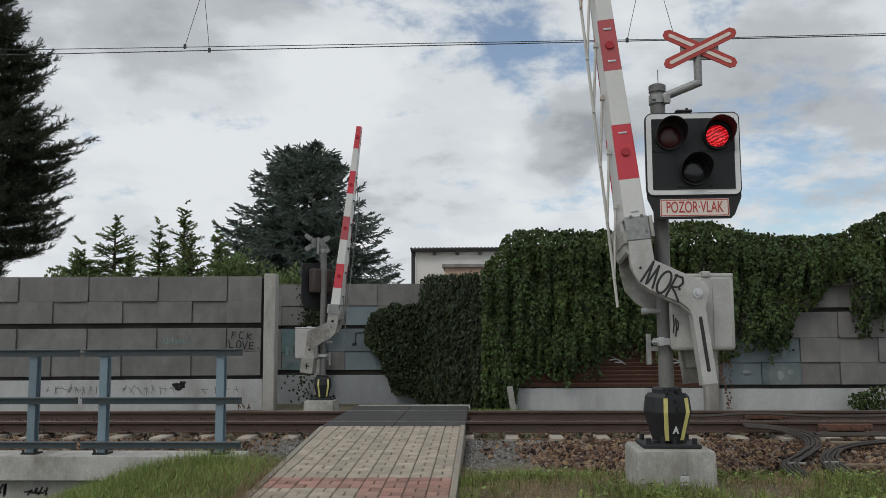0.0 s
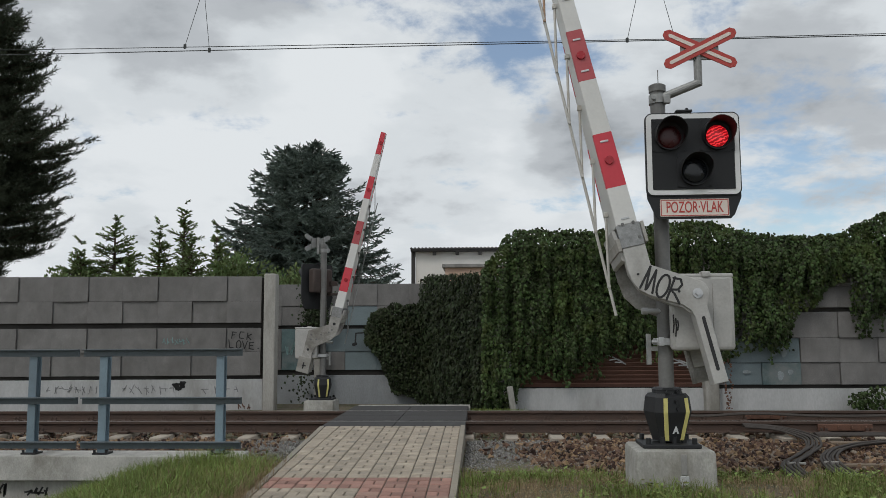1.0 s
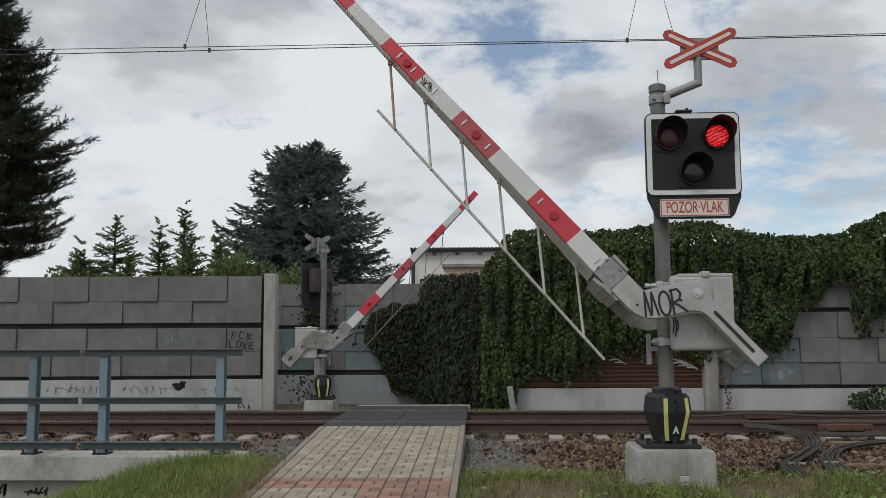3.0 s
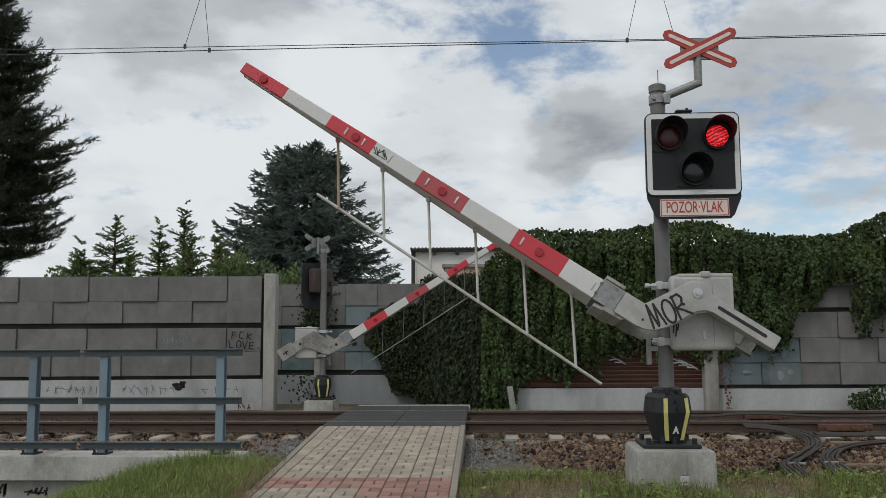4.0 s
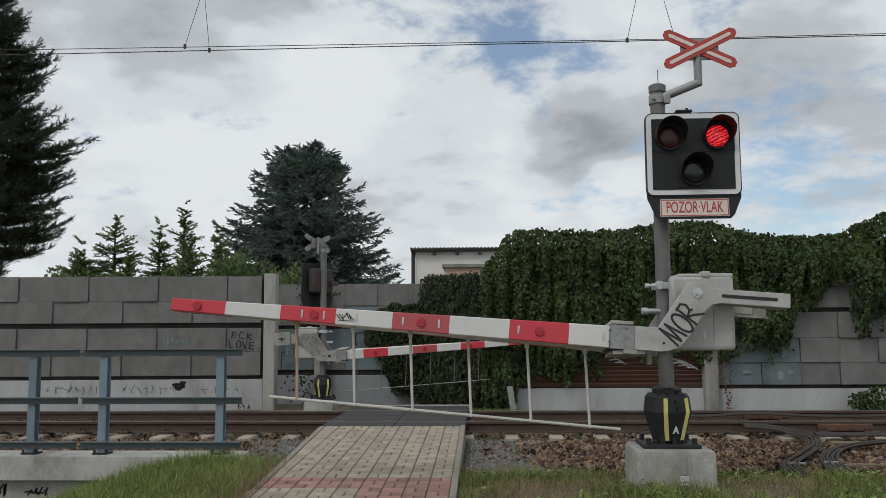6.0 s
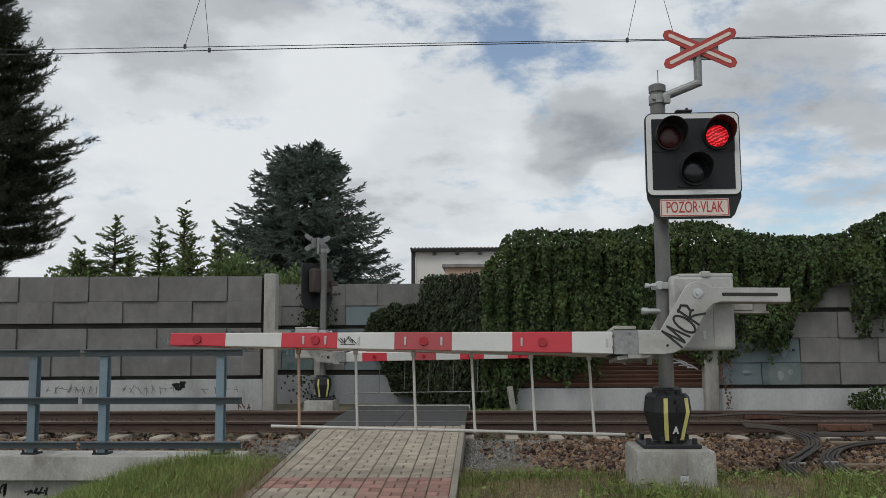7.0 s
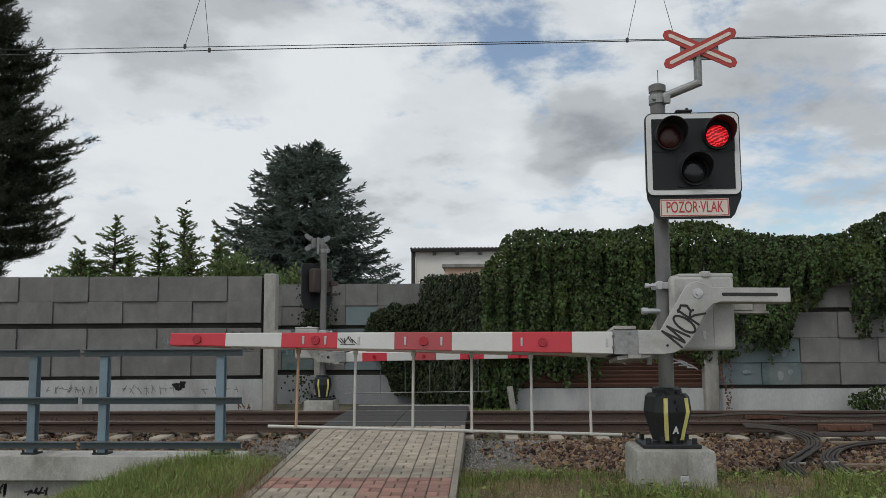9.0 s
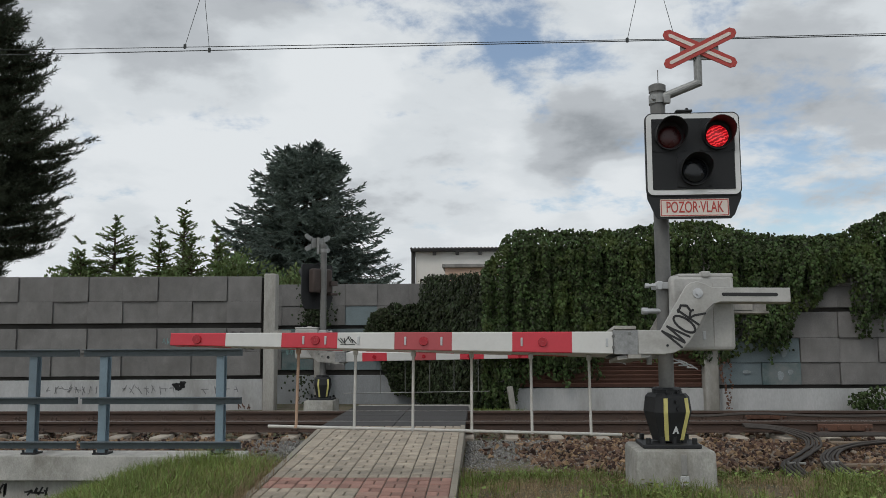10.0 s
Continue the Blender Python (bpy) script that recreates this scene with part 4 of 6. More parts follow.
def barrier(at, front):
    b = empty("crossing_barrier", at, "half barrier machine with a red and white boom", "barrier", "crossing barriers")
    bm = bm_new()
    box(bm, 0.09, 0.555, -0.1, 0.16, 0.84, 1.455, bevel=0.03)
    box(bm, 0.018, 0.56, -0.2, -0.088, 0.825, 1.472, bevel=0.035)
    body = part("machine_housing", bm, "cast", b, "light grey cast barrier drive housing")
    bm = bm_new()
    box(bm, 0.085, 0.557, -0.195, 0.165, 1.45, 1.487, bevel=0.014)
    box(bm, 0.285, 0.36, -0.215, -0.1, 1.455, 1.506, bevel=0.012)
    part("housing_lid", bm, "cast", body)
    bm = bm_new()
    box(bm, 0.28, 0.305, -0.21, -0.198, 0.92, 0.99, bevel=0.002)
    part("cover_latch", bm, "alu", body)
    bm = bm_new()
    box(bm, 0.372, 0.378, -0.2035, -0.19, 0.86, 1.4)
    part("cover_seam", bm, "cast_grimy_shaded", body, "grimy seam between the covers")
    bm = bm_new()
    rod(bm, (-0.19, -0.03, 1.17), (0.1, -0.03, 1.17), 0.022, 12)
    rod(bm, (-0.2, -0.03, 1.17), (-0.15, -0.03, 1.17), 0.03, 12)
    part("tie_bolt", bm, "alu", b, "steel tie bolt")
    bm = bm_new()
    box(bm, -0.165, -0.125, -0.02, 0.02, 0.70, 0.97, bevel=0.004)
    box(bm, -0.13, -0.06, -0.01, 0.01, 0.82, 0.86)
    part("cable_strip", bm, "galvanised", b)
    for z in (1.39, 0.90):
        bm = bm_new()
        box(bm, -0.09, 0.12, -0.095, -0.07, z - 0.03, z + 0.03, bevel=0.006)
        back = bm_new()
        box(back, -0.09, 0.12, 0.07, 0.095, z - 0.03, z + 0.03, bevel=0.006)
        part("mast_clamp", back, "alu", b, "bolted steel mast clamp")
        k = 0.165 if z > 1 else 0.12
        rod(bm, (-k, -0.083, z), (-0.05, -0.083, z), 0.014 if z > 1 else 0.012, 12)
        rod(bm, (-k - 0.01, -0.083, z), (-k + 0.025, -0.083, z), 0.022 if z > 1 else 0.018, 12)
        box(bm, -0.075, -0.03, -0.115, -0.09, z - 0.035, z + 0.04, bevel=0.005)
        part("mast_clamp", bm, "alu", b, "bolted steel mast clamp")
    bm = bm_new()
    rod(bm, (PIVOT[0], -0.2, PIVOT[2]), (PIVOT[0], -0.305, PIVOT[2]), 0.05, 20)
    part("shaft", bm, "alu", b)

    if front:
        bm = bm_new()
        for k, (x, a, c) in enumerate(((0.035, 1.13, 0.98), (0.055, 1.10, 0.95), (0.072, 1.08, 1.0))):
            ribbon(bm, [(x, a), (x + 0.004, (a + c) / 2), (x - 0.004, c)], 0.012)
        part("scrawl", bm, "ink", body, "black paint runs", pose(0.0, -0.2035, 0), smooth=False)
    # arm
    bm = bm_new()
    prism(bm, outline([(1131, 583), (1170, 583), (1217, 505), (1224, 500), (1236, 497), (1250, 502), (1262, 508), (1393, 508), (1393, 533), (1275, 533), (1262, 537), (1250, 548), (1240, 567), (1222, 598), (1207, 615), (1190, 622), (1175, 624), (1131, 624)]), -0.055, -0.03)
    bmesh.ops.bevel(bm, geom=[e for e in bm.edges if abs(e.verts[0].co.y - e.verts[1].co.y) < 1e-5 and e.verts[0].co.y < -0.05], offset=0.004, segments=1, affect="EDGES")
    arm = part("boom_arm", bm, "cast", b, "grey cast boom crank with counterweight fork", pose(*PIVOT), smooth=False)
    bm = bm_new()
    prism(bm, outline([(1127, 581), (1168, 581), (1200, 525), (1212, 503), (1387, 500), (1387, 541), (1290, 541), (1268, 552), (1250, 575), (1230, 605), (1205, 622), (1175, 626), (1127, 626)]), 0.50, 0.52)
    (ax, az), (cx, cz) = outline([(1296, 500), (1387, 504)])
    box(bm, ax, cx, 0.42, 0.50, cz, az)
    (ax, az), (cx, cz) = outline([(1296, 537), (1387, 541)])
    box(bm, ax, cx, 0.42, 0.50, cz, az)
    # darker colour carries the shade of the fork's inside as well as grime
    crank = part("rear_crank", bm, "cast_grimy_shaded", arm, "rear crank plate, grime and shade in its colour", smooth=False)
    for q in ((1226, 520), (1246, 522), (1240, 545), (1216, 560), (1200, 590), (1186, 600)):
        qx, qz = outline([q])[0]
        bm = bm_new()
        rod(bm, (qx, 0.515, qz), (qx, 0.535, qz), 0.02, 6)
        part("crank_bolt", bm, "mast_grey", crank)
    for q, r in (((1160, 604), 0.03), ((1290, 520), 0.026)):
        qx, qz = outline([q])[0]
        bm = bm_new()
        rod(bm, (qx, 0.515, qz), (qx, 0.5225, qz), r, 14)
        part("crank_hole", bm, "black", crank)
    bm = bm_new()
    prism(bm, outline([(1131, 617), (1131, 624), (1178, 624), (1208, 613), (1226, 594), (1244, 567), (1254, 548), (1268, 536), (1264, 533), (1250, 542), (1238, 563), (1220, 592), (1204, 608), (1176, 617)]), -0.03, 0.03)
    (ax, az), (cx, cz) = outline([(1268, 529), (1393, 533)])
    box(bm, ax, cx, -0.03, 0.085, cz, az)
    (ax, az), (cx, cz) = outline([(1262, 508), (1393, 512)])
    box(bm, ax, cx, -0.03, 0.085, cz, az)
    part("crank_web", bm, "cast", arm, smooth=False)
    bm = bm_new()
    prism(bm, outline([(1096, 628), (1096, 634), (1150, 629), (1154, 624), (1130, 624)]), -0.03, 0.50)
    part("under_plate", bm, "cast", arm, "pale bent plate under the crank", smooth=False)
    bm = bm_new()
    prism(bm, outline([(1098, 582), (1098, 586), (1150, 586), (1150, 582)]), -0.03, 0.50)
    part("top_plate", bm, "cast_grimy_shaded", arm, "stained top plate of the crank", smooth=False)
    bm = bm_new()
    prism(bm, outline([(1277, 518), (1279, 517), (1370, 517), (1372, 519), (1372, 521), (1370, 523), (1279, 523), (1277, 521)]), -0.0575, -0.054)
    part("slot", bm, "ink", arm, "dark slot", smooth=False)
    bm = bm_new()
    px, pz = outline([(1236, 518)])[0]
    rod(bm, (px, -0.05, pz), (px, -0.064, pz), 0.042, 20)
    rod(bm, (px, -0.06, pz), (px, -0.085, pz), 0.022, 6)
    part("pivot_bolt", bm, "alu", arm, "steel pivot bolt")
    for q in ((1181, 609), (1226, 548)):
        qx, qz = outline([q])[0]
        bm = bm_new()
        rod(bm, (qx, -0.05, qz), (qx, -0.061, qz), 0.011, 8)
        part("crank_rivet", bm, "black", arm)
    xs_sleeve = beam_x(1077)
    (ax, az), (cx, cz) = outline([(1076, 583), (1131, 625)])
    bm = bm_new()
    ax = xs_sleeve
    box(bm, ax, cx, -0.062, -0.03, cz, az, bevel=0.004)
    box(bm, ax, cx, 0.47, 0.53, cz, az, bevel=0.004)
    box(bm, ax, cx, -0.03, 0.47, cz + 0.03, az - 0.03)
    sleeve = part("boom_sleeve", bm, "zinc", arm, "dull zinc-grey boom sleeve with bolts")
    for q in ((1089, 594), (1089, 613), (1117, 589)):
        qx, qz = outline([q])[0]
        bm = bm_new()
        rod(bm, (qx, -0.06, qz), (qx, -0.072, qz), 0.014, 8)
        part("bolt", bm, "mast_grey", sleeve)
    bm = bm_new()
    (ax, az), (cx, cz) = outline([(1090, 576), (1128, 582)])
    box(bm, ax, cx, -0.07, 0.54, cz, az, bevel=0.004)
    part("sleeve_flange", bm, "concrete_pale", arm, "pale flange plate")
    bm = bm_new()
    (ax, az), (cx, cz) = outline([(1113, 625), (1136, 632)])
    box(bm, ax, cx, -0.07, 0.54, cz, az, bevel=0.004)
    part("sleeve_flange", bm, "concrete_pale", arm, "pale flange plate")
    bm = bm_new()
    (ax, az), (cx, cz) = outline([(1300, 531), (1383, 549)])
    box(bm, 0.42, 0.60 if front else 0.74, 0.44, 0.57, -0.085 if front else -0.13, 0.06 if front else 0.13, bevel=0.008)
    weight = part("counterweight", bm, "concrete_pale", arm)
    bm = bm_new()
    box(bm, 0.53, 0.66, 0.566, 0.575, -0.012, 0.012)
    box(bm, 0.58, 0.605, 0.566, 0.575, -0.05, 0.03)
    part("slot", bm, "black", weight, "dark slot")
    for ch, x, z, turn in (("M", -0.150, -0.455, 53), ("O", -0.069, -0.367, 55), ("R", -0.008, -0.270, 56)):
        brush(ch, 0.205, 0.11, 0.019, "ink", arm, pose(x, -0.0565, z, 0, -turn, 0))
    # boom stripes
    cuts = [303, 402, 502, 601, 701, 801, 905, 1007, 1076]
    xs = [beam_x(c) for c in cuts]
    mats = ["beam_red", "beam_white", "beam_red", "beam_white", "beam_faded", "beam_white", "beam_red", "beam_white"]
    for (xa, xb), mt in zip(zip(xs, xs[1:]), mats):
        for rear in (False, True):
            bm = bm_new()
            ring = []
            for x in (xa + 0.0005, xb - 0.0005):
                h = beam_half(x)
                y0, y1 = (beam_back(x) - 0.02, beam_back(x)) if rear else (-0.045, -0.005)
                c = 0.006
                sec = [(y0, -h + c), (y0, h - c), (y0 + c, h), (y1 - c, h), (y1, h - c), (y1, -h + c), (y1 - c, -h), (y0 + c, -h)]
                ring.append([bm.verts.new((x, y, BEAM_Z + z)) for y, z in sec])
            for i in range(8):
                bm.faces.new((ring[0][i], ring[0][(i + 1) % 8], ring[1][(i + 1) % 8], ring[1][i]))
            bm.faces.new(ring[0])
            bm.faces.new(ring[1])
            bmesh.ops.recalc_face_normals(bm, faces=bm.faces)
            part("boom_stripe", bm, mt, arm, "red boom stripe" if mt != "beam_white" else "white boom stripe", smooth=False)
    bm = bm_new()
    ring = []
    for x in (xs[0] + 0.01, xs[-1]):
        h = beam_half(x) * 0.93
        ring.append([bm.verts.new((x, y, BEAM_Z + z)) for y, z in ((-0.004, -h), (-0.004, h), (beam_back(x) - 0.021, h), (beam_back(x) - 0.021, -h))])
    for i in range(4):
        bm.faces.new((ring[0][i], ring[0][(i + 1) % 4], ring[1][(i + 1) % 4], ring[1][i]))
    bm.faces.new(ring[0])
    bm.faces.new(ring[1])
    bmesh.ops.recalc_face_normals(bm, faces=bm.faces)
    part("boom_core", bm, "beam_white", arm, "pale grey inner boom frame", smooth=False)
    for c in (351, 562, 752, 957):
        x = beam_x(c)
        for y0, y1 in ((-0.045, -0.062), (beam_back(x), beam_back(x) + 0.015)):
            bm = bm_new()
            rod(bm, (x, y0, BEAM_Z), (x, y1, BEAM_Z), 0.04, 20, 0.037)
            part("boom_reflector", bm, "reflector", arm, "dark red round reflector")
    for c in (541, 580, 638, 720, 783, 921, 1066):
        x = beam_x(c)
        bm = bm_new()
        box(bm, x - 0.009, x + 0.009, -0.052, -0.044, BEAM_Z - 0.036, BEAM_Z + 0.036, bevel=0.003)
        part("boom_clip", bm, "alu", arm)
    # scrawl
    bm = bm_new()
    rng = random.Random(4)
    xq = beam_x(606)
    for i in range(7):
        u = xq + 0.02 * i
        m = pose(u, -0.0475, BEAM_Z + rng.uniform(-0.01, 0.015), 0, rng.uniform(-60, 60), 0)
        box(bm, -0.004, 0.004, -0.001, 0.001, -0.03, 0.03, m)
    box(bm, xq, xq + 0.13, -0.0485, -0.0465, BEAM_Z - 0.035, BEAM_Z - 0.029)
    part("scrawl", bm, "ink", arm, "black scrawl")
    # hanging rods
    hang = []
    for i, c in enumerate((531, 632, 733, 834, 936, 1035)):
        x = deep_x(c)
        z = BEAM_Z - beam_half(x) - 0.012
        y = beam_back(x) * 0.5
        bm = bm_new()
        rod(bm, (0, 0, 0), (0, 0, -ROD_L), 0.0125 if front else 0.008, 10)
        box(bm, -0.02, 0.02, -0.02, 0.02, -0.03, 0.016, bevel=0.004)
        rod(bm, (0, -0.03, -ROD_L), (0, 0.03, -ROD_L), 0.013, 8)
        o = part("hanging_rod", bm, ("rod_rust" if i == 0 else "rod") if front else "mast_grey", arm, "thin hanging steel rod")
        hang.append((o, (x, y, z)))
    bm = bm_new()
    xa, xb = deep_x(482), deep_x(1086)
    rod(bm, (xa, beam_back(xa) * 0.5, BEAM_Z - beam_half(xa) - 0.012), (xb, beam_back(xb) * 0.5, BEAM_Z - beam_half(xb) - 0.012), 0.0135 if front else 0.009, 10)
    bar = part("bottom_bar", bm, "rod" if front else "galvanised", arm, "long lower bar of the hanging skirt")
    return b, arm, hang, bar


def footing(at, w, d, h, label):
    bm = bm_new()
    box(bm, -w / 2, w / 2, -d / 2, d / 2, -h, 0, bevel=0.035)
    for v in bm.verts:
        k = 1 + 0.015 * (-v.co.z / h)
        v.co.x *= k
        v.co.y *= k
        v.co += Vector((noise.noise(v.co * 5), noise.noise(v.co * 5 + Vector((9, 0, 0))), 0)) * 0.008
    f = tagged(part("concrete_footing", bm, "footing", None, label, at), category="footing", group="signal footings")
    bm = bm_new()
    vs = box(bm, 0.035, 0.085, -d / 2 - 0.009, -d / 2 + 0.02, -0.2, -0.03, bevel=0.006)
    part("patch", bm, "concrete", f, "dark crumbling mortar patch")
    bm = bm_new()
    box(bm, 0.025, 0.10, -d / 2 - 0.014, -d / 2 + 0.02, -0.29, -0.205, bevel=0.008)
    part("patch", bm, "plinth", f, "pale mortar patch")


NEAR = pose(1.62, 7.40, 0.235, 0, 0, -1.0)
# the rear set is a smaller build
FAR = pose(-2.83, 14.75, 0.048, 0, 0, 178.5) @ Matrix.Diagonal((0.8626, 0.8626, 0.8626, 1))
footing(NEAR @ pose(0.0, 0.0, 0), 0.67, 0.62, 0.6, "cracked concrete footing under the signal mast")
footing(FAR @ pose(0.02, 0, 0), 0.62, 0.6, 0.5, "pale concrete footing under the rear signal mast")
NEAR_SIGNAL, NEAR_LAMPS = signal(NEAR, True)
FAR_SIGNAL, _ = signal(FAR, False)
NEAR_BAR = barrier(NEAR, True)
FAR_BAR = barrier(FAR, False)


# ---- loose stone ----
def hull_shapes(n, flat):
    out = []
    for _ in range(n):
        bm = bm_new()
        for _ in range(9):
            v = Vector((random.gauss(0, 1), random.gauss(0, 1), random.gauss(0, 1))).normalized()
            bm.verts.new((v.x * random.uniform(0.75, 1.15), v.y * random.uniform(0.6, 1.0), v.z * flat))
        r = bmesh.ops.convex_hull(bm, input=bm.verts)
        bmesh.ops.delete(bm, geom=[g for g in r["geom_interior"] if isinstance(g, bmesh.types.BMVert)], context="VERTS")
        bm.verts.index_update()
        out.append((np.array([v.co[:] for v in bm.verts]), [[v.index for v in f.verts] for f in bm.faces]))
        bm.free()
    return out


SHAPES = hull_shapes(36, 0.6)


def stones(name, mat, spots, size, label):
    """spots: places of stones; each is a turned copy of one of the shapes."""
    V, F, base = [], [], 0
    rng = np.random.default_rng(len(spots))
    for (x, y, z) in spots:
        P, faces = SHAPES[int(rng.integers(len(SHAPES)))]
        s = rng.uniform(*size)
        e = Euler(rng.uniform(0, 6.28, 3) * np.array((0.15, 0.15, 1)) if rng.random() < 0.3 else rng.uniform(0, 6.28, 3))
        R = np.array(e.to_matrix())
        Q = P @ R.T * s + np.array((x, y, z))
        V.append(Q)
        F += [[i + base for i in f] for f in faces]
        base += len(P)
    ob = soup(name, np.concatenate(V).tolist(), F, mat, None, label)
    return tagged(ob, category=name.replace("_", " "), kind="stuff")


def scatter(n, x0, x1, y0, y1, zf, keep=lambda x, y: True):
    out = []
    for _ in range(n):
        x, y = random.uniform(x0, x1), random.uniform(y0, y1)
        if keep(x, y):
            out.append((x, y, zf(x, y)))
    return out


def ballast_z(x, y):
    return -0.205 - 0.02 * smooth01((y - 10.6) / 0.3) + noise.noise((x * 1.7, y * 1.7, 3)) * 0.03 + random.uniform(-0.015, 0.02)


def not_deck(x, y):
    return not (-2.35 < x < -0.05)


def ballast_edge(x):
    return 8.5 - 0.35 * smooth01((x - 1.6) / 1.4) + 0.2 * noise.noise((x * 0.9, 4, 0)) + 1.1 * smooth01((1.1 - x) / 1.0)


spots = scatter(16500, -0.05, 9.0, 8.1, 11.3, ballast_z, lambda x, y: y > ballast_edge(x) + random.uniform(-0.2, 0.2) and not (x < 1.2 and random.random() < smooth01((1.1 - x) / 0.9) * 0.9))
spots += scatter(9000, -10.0, -2.2, 9.36, 11.3, ballast_z, lambda x, y: not (x > -3.0 and random.random() < smooth01((x + 3.0) / 0.6)))
spots += scatter(7000, -9.5, 8.5, 11.3, 14.6, ballast_z, lambda x, y: not_deck(x, y))
random.shuffle(spots)
stones("track_ballast", "ballast", spots[: len(spots) * 4 // 5], (0.024, 0.062), "rusty brown crushed stone track ballast")
stones("track_ballast", "ballast_grey", spots[len(spots) * 4 // 5 :], (0.022, 0.055), "grey-brown stones among the track ballast")
spots = scatter(9000, -0.2, 1.5, 8.2, 11.2, lambda x, y: -0.212 + random.uniform(-0.01, 0.012), lambda x, y: random.random() < smooth01((1.35 - x) / 0.7))
spots += scatter(9000, -3.3, -1.95, 8.0, 11.1, lambda x, y: -0.205 + random.uniform(-0.01, 0.012))
stones("grey_gravel", "gravel", spots, (0.007, 0.02), "fine grey gravel at the edge of the path")


# ---- grass ----
def blades(name, mat, spots, length, width, label, lean=0.5):
    V, F = [], []
    rng = random.Random(len(spots))
    for x, y, z in spots:
        a = rng.uniform(0, 6.283)
        L = rng.uniform(*length)
        w = rng.uniform(*width)
        k = rng.uniform(0.1, 1.0) * lean
        dx, dy = math.cos(a), math.sin(a)
        b = rng.uniform(0, 6.283)
        px, py = math.cos(b) * w / 2, math.sin(b) * w / 2
        i = len(V)
        V += [(x - px, y - py, z), (x + px, y + py, z),
              (x + dx * L * k * 0.35 - px * 0.8, y + dy * L * k * 0.35 - py * 0.8, z + L * 0.6), (x + dx * L * k * 0.35 + px * 0.8, y + dy * L * k * 0.35 + py * 0.8, z + L * 0.6),
              (x + dx * L * k, y + dy * L * k, z + L * (1.0 - 0.35 * k))]
        F += [(i, i + 1, i + 3, i + 2), (i + 2, i + 3, i + 4)]
    ob = soup(name, V, F, mat, None, label)
    return tagged(ob, category="grass", kind="stuff")


def grass_spots(n, x0, x1, y0, y1, keep):
    out = []
    while len(out) < n:
        cx, cy = random.uniform(x0, x1), random.uniform(y0, y1)
        if not keep(cx, cy):
            continue
        for _ in range(random.randint(5, 16)):
            x, y = cx + random.gauss(0, 0.045), cy + random.gauss(0, 0.045)
            if not (path_left(y) + 0.012 < x < PX1 + 0.01 and y < 11):
                out.append((x, y, ground_z(x, y) - 0.02))
    return out


def right_keep(x, y):
    dens = 0.22 + 0.25 * smooth01((x - 0.1) / 1.2) + 1.4 * noise.noise((x * 1.1, y * 1.6, 7))
    return random.random() < dens and y < ballast_edge(x) - 0.1 + 0.3 * noise.noise((x * 2, y * 2, 1)) and not (1.2 < x < 2.05 and 7.0 < y < 7.8) and not (2.7 < x < 4.1 and y > 7.85)


def left_keep(x, y):
    return y < 8.9 and random.random() < 0.75 + 0.5 * noise.noise((x * 1.5, y * 1.5, 2))


blades("grass", "grass", grass_spots(19000, -0.22, 6.5, 5.9, 8.5, right_keep), (0.04, 0.21), (0.003, 0.008), "green grass and weeds beside the track", 0.8)
blades("grass", "grass", grass_spots(30000, -6.0, -2.1, 5.9, 8.88, left_keep), (0.08, 0.30), (0.004, 0.009), "lush green grass on the bank below the headwall", 0.9)
blades("dry_grass", "dry_grass", grass_spots(26000, -0.25, 6.5, 5.9, 8.6, lambda x, y: (x < 0.6 or random.random() < 0.7) and y < ballast_edge(x)), (0.04, 0.13), (0.002, 0.005), "dry yellow grass along the kerb", 1.0)
blades("dry_grass", "dry_grass", grass_spots(13000, -5.2, -1.88, 5.9, 8.95, lambda x, y: x > -2.6 or random.random() < 0.3), (0.06, 0.26), (0.002, 0.005), "dry grass beside the path", 1.0)
blades("grass", "grass", grass_spots(5000, -0.3, 1.2, 14.3, 15.35, lambda x, y: x < 0.7), (0.06, 0.2), (0.004, 0.009), "grass strip behind the track", 0.8)



def litter(n, x0, x1, y0, y1, seed):
    """Dead leaves, straw and crumbs on the bare earth."""
    rng = random.Random(seed)
    V, F = [], []
    for _ in range(n):
        x, y = rng.uniform(x0, x1), rng.uniform(y0, y1)
        if path_left(y) - 0.02 < x < PX1 + 0.02 or y > ballast_edge(x) + 0.1:
            continue
        p = Vector((x, y, ground_z(x, y) + rng.uniform(0.012, 0.04)))
        a = rng.uniform(0, 6.283)
        d = Vector((math.cos(a), math.sin(a), rng.uniform(-0.3, 0.3)))
        s = Vector((-d.y, d.x, rng.uniform(-0.4, 0.4)))
        L, w = (rng.uniform(0.04, 0.12), 0.0025) if rng.random() < 0.6 else (rng.uniform(0.012, 0.035), rng.uniform(0.006, 0.014))
        i = len(V)
        V += [p, p + d * L * 0.5 + s * w, p + d * L, p + d * L * 0.5 - s * w]
        F.append((i, i + 1, i + 2, i + 3))
    ob = soup("litter", [v[:] for v in V], F, "dry_grass", None, "dead leaves and straw on bare earth")
    tagged(ob, category="litter", kind="stuff")


litter(9000, -0.2, 6.5, 5.6, 8.8, 77)
litter(4000, -3.2, -1.8, 5.6, 9.2, 78)


